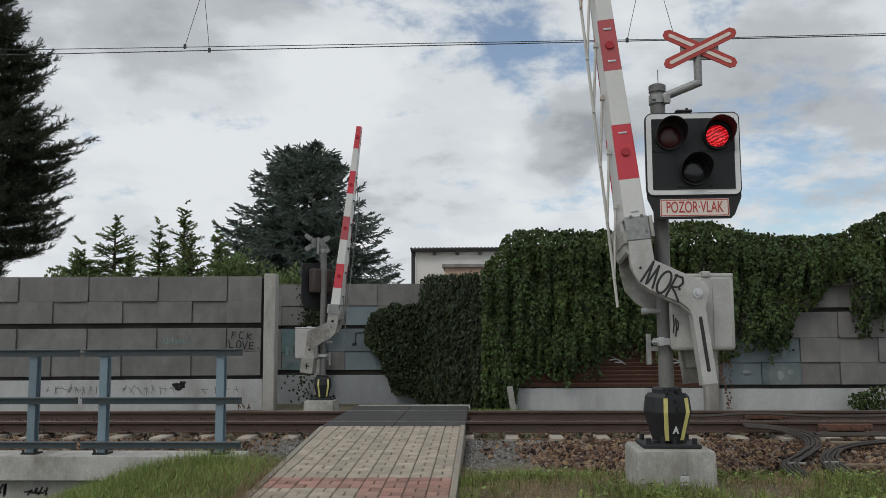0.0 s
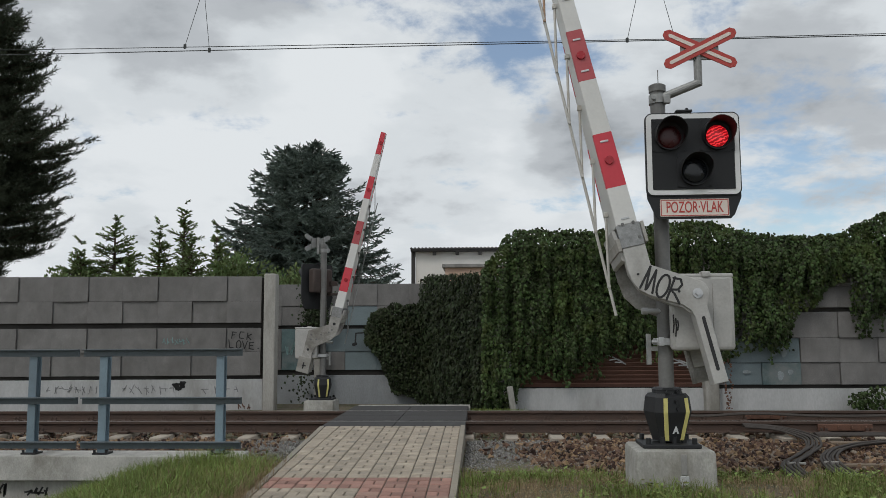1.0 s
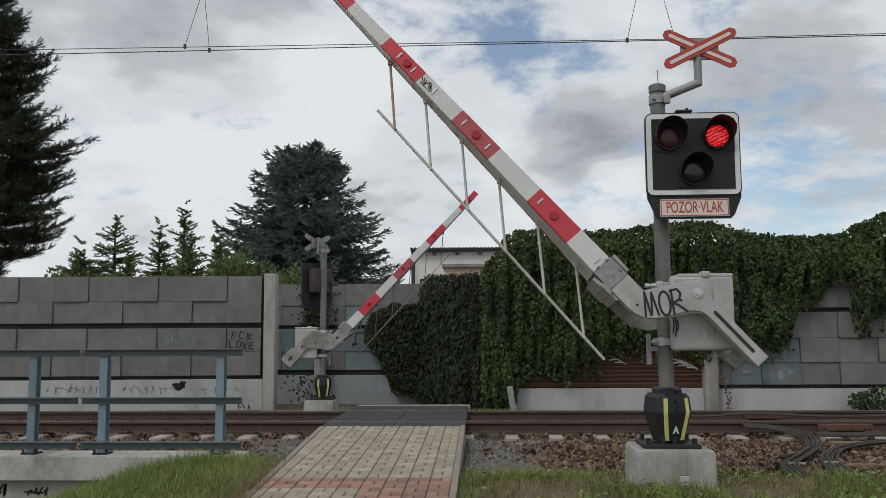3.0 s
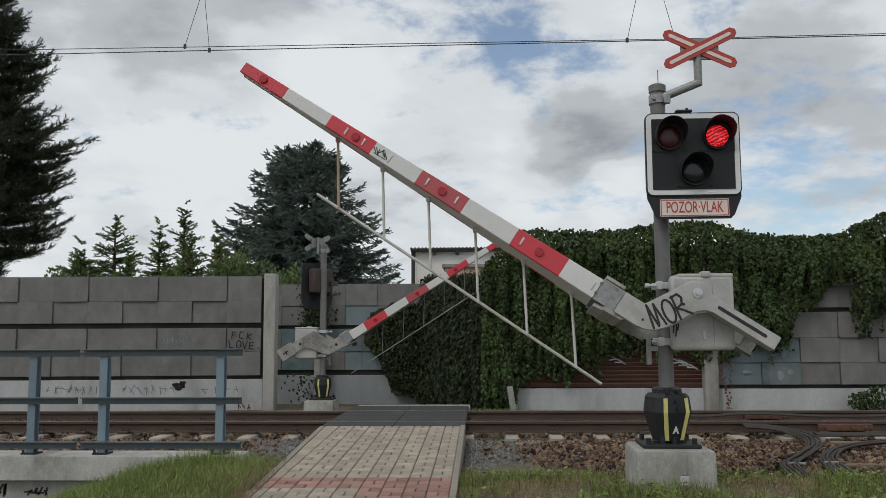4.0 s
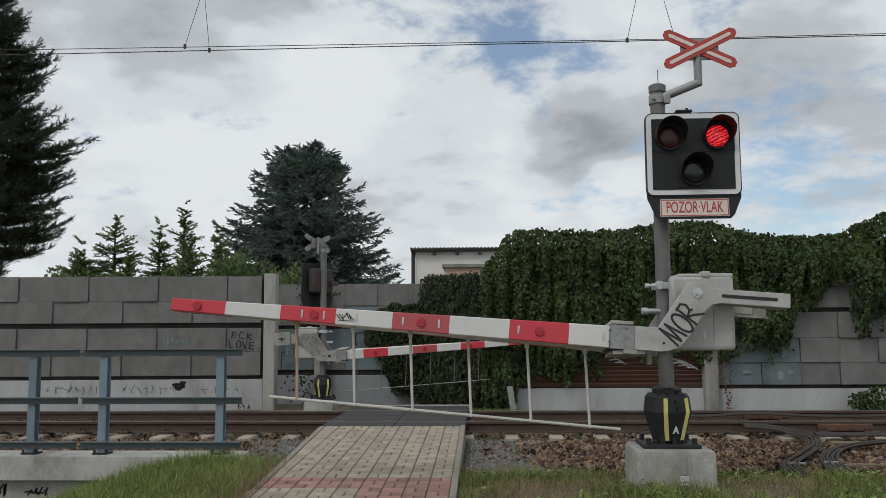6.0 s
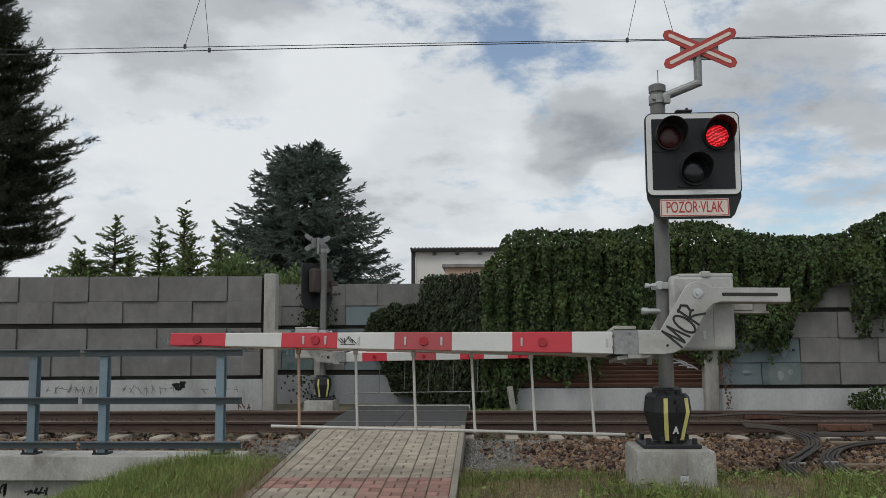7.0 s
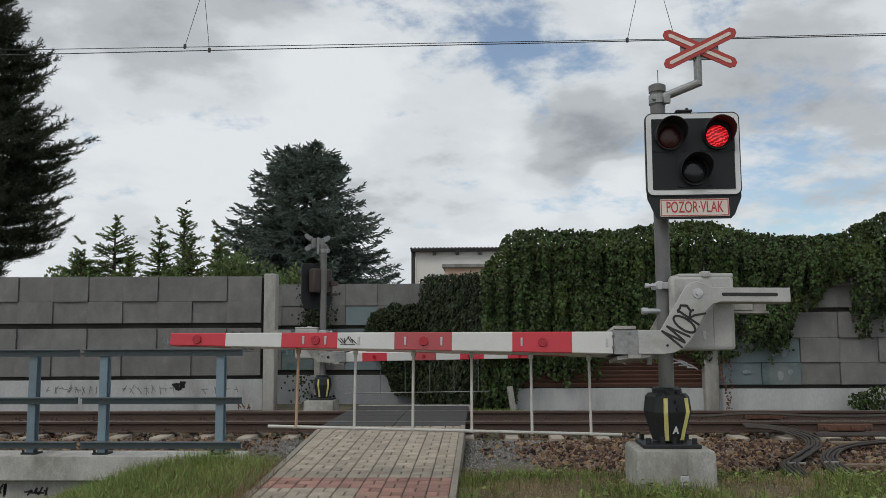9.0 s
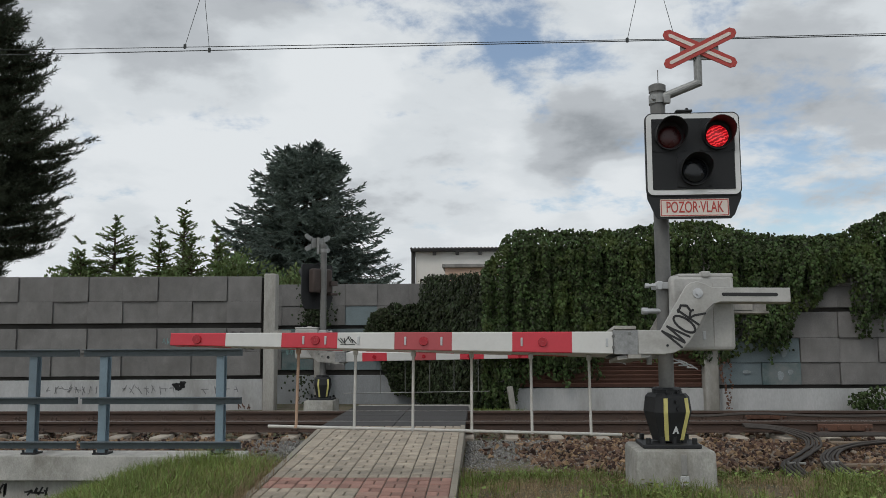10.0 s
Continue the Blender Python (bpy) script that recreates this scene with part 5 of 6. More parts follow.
def weeds(n, x0, x1, y0, y1, keep, seed):
    rng = random.Random(seed)
    V, F = [], []
    made = 0
    while made < n:
        cx, cy = rng.uniform(x0, x1), rng.uniform(y0, y1)
        if not keep(cx, cy) or (PX0 - 0.15 < cx < PX1 + 0.03):
            continue
        made += 1
        h = rng.uniform(0.03, 0.13)
        for _ in range(rng.randint(6, 14)):
            a = rng.uniform(0, 6.283)
            d = Vector((math.cos(a), math.sin(a), rng.uniform(-0.2, 0.7))).normalized()
            s = Vector((-d.y, d.x, rng.uniform(-0.3, 0.3))).normalized()
            p = Vector((cx, cy, ground_z(cx, cy) + rng.uniform(0.01, h))) + d * rng.uniform(0, 0.05)
            L, w = rng.uniform(0.02, 0.06), rng.uniform(0.3, 0.45)
            i = len(V)
            V += [p[:], (p + d * L * 0.5 + s * L * w)[:], (p + d * L)[:], (p + d * L * 0.5 - s * L * w)[:]]
            F.append((i, i + 1, i + 2, i + 3))
    return tagged(soup("weeds", V, F, "grass", None, "low broad-leaved weeds among the grass"), category="weeds", kind="stuff")


blades("grass", "grass", grass_spots(1600, -4.4, -2.6, 8.25, 8.92, left_keep), (0.14, 0.34), (0.004, 0.009), "tall grass against the headwall", 0.8)
weeds(420, -0.1, 6.5, 5.9, 8.5, right_keep, 61)
weeds(260, -6.0, -2.3, 5.9, 8.85, left_keep, 62)


# ---- ivy ----
def leaves(name, spots, mat, size, label, cat="ivy"):
    """spots: (place, outward normal); hanging folded leaves."""
    V, F = [], []
    rng = random.Random(len(spots) + 5)
    for p, nrm in spots:
        n = (Vector(nrm) + Vector((rng.gauss(0, 0.45), rng.gauss(0, 0.45), rng.gauss(0.05, 0.45)))).normalized()
        down = Vector((rng.gauss(0, 0.5), rng.gauss(0, 0.2), -1))
        u = (down - n * down.dot(n)).normalized()
        s = n.cross(u)
        L, w = rng.uniform(*size), rng.uniform(0.32, 0.5)
        p = Vector(p)
        i = len(V)
        V += [p, p + u * L * 0.35 + s * L * w - n * L * 0.10, p + u * L * 0.45 + n * L * 0.04, p + u * L * 0.35 - s * L * w - n * L * 0.10, p + u * L - n * L * 0.15]
        F += [(i, i + 2, i + 1), (i, i + 3, i + 2), (i + 1, i + 2, i + 4), (i + 2, i + 3, i + 4)]
    return tagged(soup(name, [v[:] for v in V], F, mat, None, label), category=cat, kind="stuff")


IVY_TOP = [(0.05, 2.4), (0.28, 2.75), (0.5, 3.08), (0.9, 3.17), (1.9, 3.12), (2.5, 3.12), (3.3, 3.24), (4.0, 3.30), (4.5, 3.2), (5.0, 3.05), (5.8, 2.97), (6.5, 2.98), (6.9, 3.15), (7.4, 3.4), (8.5, 3.6)]
IVY_LOW = [(0.22, -0.1), (0.6, -0.15), (0.72, 0.58), (1.3, 0.66), (1.7, 0.62), (1.95, 0.78), (2.3, 0.95), (2.8, 1.1), (3.6, 1.1), (4.1, 0.85), (4.5, 0.9), (4.9, 1.1), (5.4, 1.08), (5.62, 1.15), (5.7, 1.75), (6.1, 1.9), (6.35, 2.3), (6.65, 2.3), (6.78, 1.3), (6.9, 1.15), (7.05, 1.6), (7.4, 1.65), (8.5, 1.7)]


def ivy_main():
    out = []
    rng = random.Random(11)
    while len(out) < 48000:
        x = rng.uniform(0.02, 8.4)
        t = lerp_at(IVY_TOP, x) + 0.07 * noise.noise((x * 5, 0, 0))
        lo = lerp_at(IVY_LOW, x) + 0.16 * noise.noise((x * 4, 3, 0))
        z = rng.uniform(lo - 0.2, t)
        if z < lo and rng.random() < 0.7:
            continue
        lump = noise.noise((x * 1.6, z * 1.2, 0)) * 0.5 + noise.noise((x * 6.5, z * 1.2, 5)) * 0.8 + noise.noise((x * 12, z * 5, 2)) * 0.25
        edge = min(1.0, (t - z) / 0.35, (z - lo + 0.25) / 0.5)
        depth = 0.06 + 0.28 * max(0, edge) * max(0.1, 0.8 + 1.5 * lump)
        y = 15.38 - depth * (1 - rng.random() ** 2 * 0.8)
        if z > t - 0.15:
            y += rng.uniform(-0.1, 0.35)
        # thinner near the bare blocks
        if x > 4.6 and z < 2.3 and rng.random() < 0.45 - 0.8 * noise.noise((x * 2.2, z * 1.3, 9)):
            continue
        out.append(((x, y, z), (0, -1, 0.15)))
    # loose hanging strands
    for k in range(34):
        x = rng.uniform(0.7, 4.3) if k < 24 else rng.uniform(4.5, 7.3)
        z = lerp_at(IVY_LOW, x) + 0.1
        end = z - rng.uniform(0.15, 0.55)
        while z > max(end, 0.0):
            out.append(((x, 15.3 + rng.uniform(-0.06, 0.03), z), (0, -1, 0.1)))
            if rng.random() < 0.6:
                out.append(((x + rng.gauss(0, 0.05), 15.3 + rng.uniform(-0.06, 0.03), z), (0, -1, 0.1)))
            x += rng.gauss(0, 0.012)
            z -= rng.uniform(0.02, 0.05)
    # shoot at the corner of the plinth and along the top
    for _ in range(900):
        x = rng.uniform(6.55, 8.4)
        z = rng.uniform(-0.3, 0.25) * min(1, (x - 6.3) / 0.7)
        out.append(((x, 15.3 - rng.uniform(0, 0.25), z), (0, -1, 0.2)))
    return leaves("ivy", out, "ivy", (0.042, 0.092), "dense dark green creeper over the wall")


ivy_main()
bm = bm_new()
box(bm, -0.05, 0.05, -0.05, 0.05, -0.1, 0.5, bevel=0.015)
tagged(part("stub_post", bm, "concrete_pale", None, "leaning pale concrete stub post in the ivy", pose(0.57, 14.98, -0.24, 0, -8, 10)), category="post")


def ivy_return():
    out = []
    rng = random.Random(12)
    a, b = Vector((0.25, 15.45, 0)), Vector((-1.3, 20.4, 0))
    d = (b - a).normalized()
    nrm = Vector((-d.y, d.x, 0))
    if nrm.y > 0:
        nrm = -nrm
    while len(out) < 20000:
        s = rng.random()
        top = lerp_at([(0, 2.25), (0.15, 2.4), (0.5, 2.5), (0.85, 2.6), (1, 2.55)], s) + 0.08 * noise.noise((s * 20, 0, 0))
        z = rng.uniform(-0.45, top)
        p = a + (b - a) * s + nrm * rng.uniform(0.02, 0.25) * (1 + 0.6 * noise.noise((s * 9, z * 2, 0)))
        out.append(((p.x, p.y, z), (nrm.x, nrm.y, 0.15)))
    while len(out) < 28000:
        x = rng.uniform(-2.85, -1.1)
        top = lerp_at([(-2.85, 1.3), (-2.7, 1.75), (-2.2, 1.95), (-1.6, 1.95), (-1.1, 2.2)], x) + 0.1 * noise.noise((x * 4, 0, 0))
        lo = lerp_at([(-2.85, 1.0), (-2.5, 0.6), (-2.2, -0.2), (-1.1, -0.5)], x) + 0.15 * noise.noise((x * 5, 1, 0))
        z = rng.uniform(lo, top)
        out.append(((x, 20.62 - rng.uniform(0.02, 0.35), z), (0, -1, 0.15)))
    # column of creeper behind the far mast
    for _ in range(1300):
        z = rng.uniform(1.45, 2.45)
        out.append(((-4.1 + rng.gauss(0, 0.16), 20.5 - rng.uniform(0, 0.2), z), (0, -1, 0.2)))
    for _ in range(70):
        out.append(((-4.35 + rng.gauss(0, 0.2), 20.5 - rng.uniform(0, 0.15), rng.uniform(-0.5, 0.25)), (0, -1, 0.2)))
    return leaves("ivy", out, "ivy_shaded", (0.045, 0.10), "creeper on the return wall, shade put into its leaf colour")


ivy_return()


def withered():
    rng = random.Random(77)
    out = []
    for x0 in (4.3, 4.36, 4.42):
        x, z = x0, 0.75
        while z > -0.15:
            out.append(((x, 15.24, z), (0, -1, 0.1)))
            x += rng.gauss(0, 0.015)
            z -= rng.uniform(0.02, 0.06)
    leaves("withered_creeper", out, "rusty", (0.03, 0.06), "withered rust-red creeper on the plinth", "creeper")


withered()


# ---- trees ----
def tufts(V, F, p, d, L, w, rng):
    """A spray of needles: two crossed slim leaves."""
    d = d.normalized()
    side = d.cross(Vector((rng.gauss(0, 1), rng.gauss(0, 1), rng.gauss(0, 1)))).normalized()
    for s in (side, d.cross(side)):
        i = len(V)
        V += [p - s * w * 0.25, p + s * w * 0.25, p + d * L * 0.5 + s * w * 0.5, p + d * L, p + d * L * 0.5 - s * w * 0.5]
        F.append((i, i + 1, i + 2, i + 3, i + 4))


def conifer(name, at, top, profile, mat, label, seed, levels=34, per=8, tuft=0.17, droop=0.25, start=1.0, jag=0.25):
    """profile: (height, branch reach)."""
    rng = random.Random(seed)
    t = empty(name, pose(*at), label, "tree")
    bm = bm_new()
    rod(bm, (0, 0, -0.3), (0, 0, top * 0.96), 0.03 * top, 10, 0.02)
    V, F = [], []
    for lv in range(levels):
        z0 = start + (top - start) * (lv + rng.random() * 0.8) / levels
        for k in range(per):
            z = z0 + rng.uniform(-0.45, 0.45)
            reach = lerp_at(profile, z) * rng.uniform(1 - jag * 1.6, 1 + jag * 0.4)
            a = rng.uniform(0, 6.283)
            out = Vector((math.cos(a), math.sin(a), 0))
            side = Vector((-out.y, out.x, 0))
            steep = rng.uniform(-0.05, 0.32) + 0.5 * max(0, (z / top - 0.75) * 4)
            sag = droop * rng.uniform(0.4, 1.6)
            p0 = Vector((0, 0, z))
            def at_s(s):
                return p0 + out * reach * s + Vector((0, 0, reach * (steep * s - sag * s * s * 1.8 + sag * 1.5 * s ** 4)))
            rod(bm, p0, at_s(0.5), 0.022, 4, 0.014)
            rod(bm, at_s(0.5), at_s(1), 0.014, 4, 0.004)
            steps = max(4, int(reach / 0.105))
            for q in range(steps):
                s = 0.18 + 0.82 * (q + rng.random()) / steps
                p = at_s(s)
                fwd = (at_s(min(1, s + 0.05)) - at_s(s - 0.05)).normalized()
                tl = (0.12 + 0.46 * (1 - s)) * min(1.0, reach) * rng.uniform(0.7, 1.25)
                for sg in (-1, 1):
                    dirn = (fwd * 0.75 + side * sg * rng.uniform(0.4, 1.0) + Vector((0, 0, rng.uniform(-0.6, 0.55)))).normalized()
                    n = max(1, int(tl / (tuft * 0.55)))
                    for j in range(n):
                        tufts(V, F, p + dirn * tl * (j + 0.2) / n, (dirn + Vector((rng.gauss(0, 0.35), rng.gauss(0, 0.35), rng.gauss(0.15, 0.3)))), tuft * rng.uniform(0.7, 1.2), tuft * 0.34, rng)
                tufts(V, F, p, fwd + Vector((0, 0, 0.25)), tuft * 1.1, tuft * 0.34, rng)
            tufts(V, F, at_s(0.97), out + Vector((0, 0, 0.35)), tuft * 1.2, tuft * 0.3, rng)
    part("trunk", bm, "bark", t, "brown trunk and boughs")
    tagged(soup("crown", [v[:] for v in V], F, mat, t), kind="stuff")
    return t


def spruce():
    """Whorls of boughs that sag and turn up at the tip, hung with branchlets; several leaders."""
    rng = random.Random(23)
    t = empty("spruce_tree", pose(-6.45, 30, -0.5), "dense blue-green spruce behind the wall", "tree")
    prof = [(2.0, 3.25), (3.4, 3.4), (4.4, 3.3), (5.2, 3.05), (5.9, 2.75), (6.5, 2.2), (7.0, 1.8), (7.5, 1.35), (8.0, 0.9)]
    bm = bm_new()
    rod(bm, (0, 0, -0.3), (0, 0, 8.2), 0.24, 10, 0.04)
    V, F = [], []

    def bough(p0, a, reach, rise, sag):
        out = Vector((math.cos(a), math.sin(a), 0))
        side = Vector((-out.y, out.x, 0))

        def at_s(q):
            return p0 + out * reach * q + Vector((0, 0, reach * (rise * q - sag * q * q + sag * 0.75 * q ** 4)))

        rod(bm, p0, at_s(0.5), 0.024, 4, 0.014)
        rod(bm, at_s(0.5), at_s(1), 0.014, 4, 0.004)
        steps = max(5, int(reach / 0.105))
        for k in range(steps):
            q = 0.12 + 0.88 * (k + rng.random()) / steps
            p = at_s(q)
            fwd = (at_s(min(1, q + 0.04)) - at_s(q - 0.04)).normalized()
            for sg in (-1, 1):
                l = (0.24 + 0.62 * (1 - q) * min(1.0, reach / 2.2)) * rng.uniform(0.6, 1.3)
                d = (fwd * 0.8 + side * sg * rng.uniform(0.5, 1.0) + Vector((0, 0, rng.uniform(-0.75, 0.3)))).normalized()
                n = max(3, int(l / 0.06))
                for m in range(n):
                    e = d + Vector((0, 0, 0.35 * m / n))
                    tufts(V, F, p + d * l * m / n, e + Vector((rng.gauss(0, 0.25), rng.gauss(0, 0.25), rng.gauss(0.0, 0.25))), rng.uniform(0.11, 0.17), 0.046, rng)
            tufts(V, F, p, fwd + Vector((rng.gauss(0, 0.2), rng.gauss(0, 0.2), 0.3)), 0.15, 0.06, rng)
        for m in range(3):
            tufts(V, F, at_s(0.99), out + Vector((rng.gauss(0, 0.4), rng.gauss(0, 0.4), 0.5)), 0.2, 0.036, rng)

    z = 2.2
    while z < 7.5:
        turn = rng.uniform(0, 6.283)
        count = 15
        for k in range(count):
            a = turn + 6.283 * (k + rng.uniform(-0.35, 0.35)) / count
            zz = z + rng.uniform(-0.16, 0.16)
            reach = lerp_at(prof, zz) * rng.choice((0.72, 0.85, 0.95, 1.0, 1.08))
            bough(Vector((0, 0, zz)), a, reach, 0.12 + 0.75 * smooth01((zz - 6.0) / 2.2) + rng.uniform(-0.08, 0.1), 0.5 - 0.25 * smooth01((zz - 6.0) / 2.0))
        z += rng.uniform(0.26, 0.36)
    for lx, ly, top in ((-0.75, -0.3, 8.5), (-0.25, 0.2, 8.45), (0.35, -0.35, 8.6), (0.95, 0.1, 8.25), (-1.2, 0.2, 7.9), (0.1, 0.5, 8.4), (1.3, -0.2, 7.8)):
        rod(bm, (lx * 0.4, ly * 0.4, 6.6), (lx, ly, top), 0.05, 6, 0.008)
        z = 7.2
        while z < top:
            f = (z - 6.6) / (top - 6.6)
            c = Vector((lx * (0.4 + 0.6 * f), ly * (0.4 + 0.6 * f), z))
            for k in range(6):
                bough(c, rng.uniform(0, 6.283), 0.12 + 0.5 * (1 - f), 0.45, 0.2)
            z += 0.17
        tufts(V, F, Vector((lx, ly, top - 0.05)), Vector((0, 0, 1)), 0.22, 0.04, rng)
    part("trunk", bm, "bark", t, "brown trunk and boughs")
    tagged(soup("crown", [v[:] for v in V], F, "spruce", t), kind="stuff")


spruce()
for x, y, top, r, sd in ((-11.79, 26, 5.25, 1.15, 1), (-9.6, 26.2, 5.65, 0.85, 2), (-10.25, 25.8, 4.95, 0.7, 3), (-13.0, 26, 3.95, 1.1, 4), (-8.45, 26, 4.75, 0.9, 5), (-12.4, 25, 4.2, 1.0, 6), (-8.9, 25, 4.3, 0.9, 7), (-10.9, 25, 3.9, 1.0, 9)):
    conifer("young_conifer", (x, y, -0.5), top, [(1.0, r * 1.2), (2.6, r * 1.2), (top * 0.8, r * 0.7), (top, 0.15)], "shrub", "light green young conifer behind the wall", 30 + sd, levels=26, per=5, tuft=0.11, start=2.2, droop=0.02, jag=0.6)


def pine():
    """Limbs with upturned fingers, each a brush of long needles."""
    rng = random.Random(8)
    t = empty("pine_tree", pose(-19.0, 30, -0.5), "tall dark pine with ragged boughs", "tree")
    bm = bm_new()
    rod(bm, (0, 0, -0.3), (0, 0, 15.5), 0.35, 12, 0.05)
    V, F = [], []
    prof = [(3.9, 1.0), (4.4, 2.3), (5.0, 3.5), (5.6, 3.8), (6.1, 3.1), (6.6, 3.9), (7.0, 3.6), (7.5, 2.8), (8.0, 3.9), (8.6, 4.4), (9.1, 3.4), (9.7, 2.4), (10.5, 2.9), (11.1, 2.5), (11.8, 2.6), (12.8, 1.9), (13.8, 1.6), (14.8, 0.9), (15.6, 0.3)]

    def finger(p, d, l):
        d = d.normalized()
        n = int(l / 0.014)
        for k in range(n):
            q = k / n
            e = (d * (0.55 + 0.5 * q) + Vector((rng.gauss(0, 0.55), rng.gauss(0, 0.55), rng.gauss(0.05, 0.55)))).normalized()
            w = e.cross(Vector((rng.gauss(0, 1), rng.gauss(0, 1), rng.gauss(0, 1)))).normalized() * 0.012
            c = p + d * l * q
            i = len(V)
            V.extend((c - w, c + w, c + e * rng.uniform(0.10, 0.17)))
            F.append((i, i + 1, i + 2))

    z = 4.0
    while z < 15.4:
        reach0 = lerp_at(prof, z)
        for k in range(8):
            a = rng.uniform(-1.9, 1.9) if k else rng.uniform(-0.35, 0.2)
            reach = reach0 * 1.04 * (rng.uniform(0.9, 1.0) if k == 0 else rng.uniform(0.6, 0.95))
            out = Vector((math.cos(a), math.sin(a), 0))
            side = Vector((-out.y, out.x, 0))
            lift = rng.uniform(-0.1, 0.06)
            p0 = Vector((0, 0, z + rng.uniform(-0.15, 0.15)))

            def at_s(q):
                return p0 + out * reach * q + Vector((0, 0, reach * (lift * q + 0.2 * q ** 3)))

            rod(bm, p0, at_s(0.6), 0.06, 5, 0.03)
            rod(bm, at_s(0.6), at_s(1), 0.03, 5, 0.01)
            n = max(4, int(reach * 5.5))
            for q in range(n):
                f = 0.2 + 0.8 * (q + rng.random()) / n
                p = at_s(f)
                for sg in (-1, 0, 1):
                    l = 0.7 * (1.1 - f) + 0.2
                    twig = (out * 0.7 + side * sg * rng.uniform(0.4, 0.9) + Vector((0, 0, rng.uniform(-0.15, 0.25)))).normalized()
                    m = max(1, int(l / 0.22))
                    for j in range(m):
                        finger(p + twig * l * j / m, twig + Vector((rng.gauss(0, 0.25), rng.gauss(0, 0.25), rng.uniform(0.1, 1.1))), rng.uniform(0.24, 0.42))
        z += rng.uniform(0.45, 0.75)
    part("trunk", bm, "bark", t, "brown trunk and limbs")
    tagged(soup("crown", [v[:] for v in V], F, "pine", t), kind="stuff")


pine()


def bush(at, rx, rz, n, seed, label):
    rng = random.Random(seed)
    t = empty("bush", pose(*at), label, "bush")
    bm = bm_new()
    spots = []
    for k in range(9):
        a = rng.uniform(0, 6.28)
        e = Vector((math.cos(a) * rx * 0.6, math.sin(a) * rx * 0.6, rz * rng.uniform(0.9, 1.4)))
        rod(bm, (0, 0, 0), e, 0.03, 5, 0.008)
    part("stems", bm, "bark", t, "thin woody stems")
    V, F = [], []
    for _ in range(n):
        d = Vector((rng.gauss(0, 1), rng.gauss(0, 1), rng.gauss(0, 1))).normalized()
        r = (0.7 + 0.3 * rng.random()) * (1 + 0.35 * noise.noise(d * 2.2 + Vector((seed, 0, 0))))
        p = Vector((d.x * rx * r, d.y * rx * r, rz + d.z * rz * r))
        tufts(V, F, p, d + Vector((rng.gauss(0, 0.6), rng.gauss(0, 0.6), 0.3)), rng.uniform(0.07, 0.14), 0.06, rng)
    tagged(soup("foliage", [v[:] for v in V], F, "shrub", t), kind="stuff")


bush((-7.2, 24, -0.5), 1.3, 2.0, 7000, 3, "green leafy bush behind the wall")
bush((-5.6, 23.5, -0.5), 0.9, 1.75, 5000, 4, "green leafy bush behind the pillar")
bush((-9.2, 24, -0.5), 1.2, 1.7, 5000, 5, "green leafy bush behind the wall")
bush((-12.3, 24, -0.5), 1.3, 1.75, 5000, 6, "green leafy bush behind the wall")


# ---- house beyond ----
def house():
    h = empty("house", pose(0, 45, -0.7), "white flat-roofed house behind the wall", "house")
    bm = bm_new()
    box(bm, -3.55, 7.0, 0, 8, 0, 6.3)
    part("wall", bm, "render", h, "white rendered wall")
    bm = bm_new()
    box(bm, -3.8, 7.2, -0.35, 8.2, 6.3, 6.48, bevel=0.03)
    box(bm, -3.78, -3.57, -0.1, 0.1, 0, 6.3)
    part("roof", bm, "roof", h, "thin dark roof edge and downpipe")
    bm = bm_new()
    box(bm, -1.75, 6.0, -4.2, -0.4, 0, 5.1)
    part("annex", bm, "tan", h, "tan annex with a grey roof")
    bm = bm_new()
    for i in range(55):
        rod(bm, (-3.75 + i * 0.2, -0.42, 6.46), (-3.75 + i * 0.2, 0.4, 6.5), 0.075, 6)
    part("roof_sheeting", bm, "roof", h, "corrugated dark roof edge")
    for i in range(7):
        bm = bm_new()
        box(bm, -2.6 + i * 1.25, -2.42 + i * 1.25, -0.33, 0.0, 6.12, 6.3, bevel=0.02)
        part("eaves_bracket", bm, "roof", h)
    bm = bm_new()
    box(bm, -1.9, 6.1, -4.4, -0.36, 5.1, 5.28, bevel=0.03)
    part("annex_roof", bm, "concrete", h, "grey roof edge")


house()


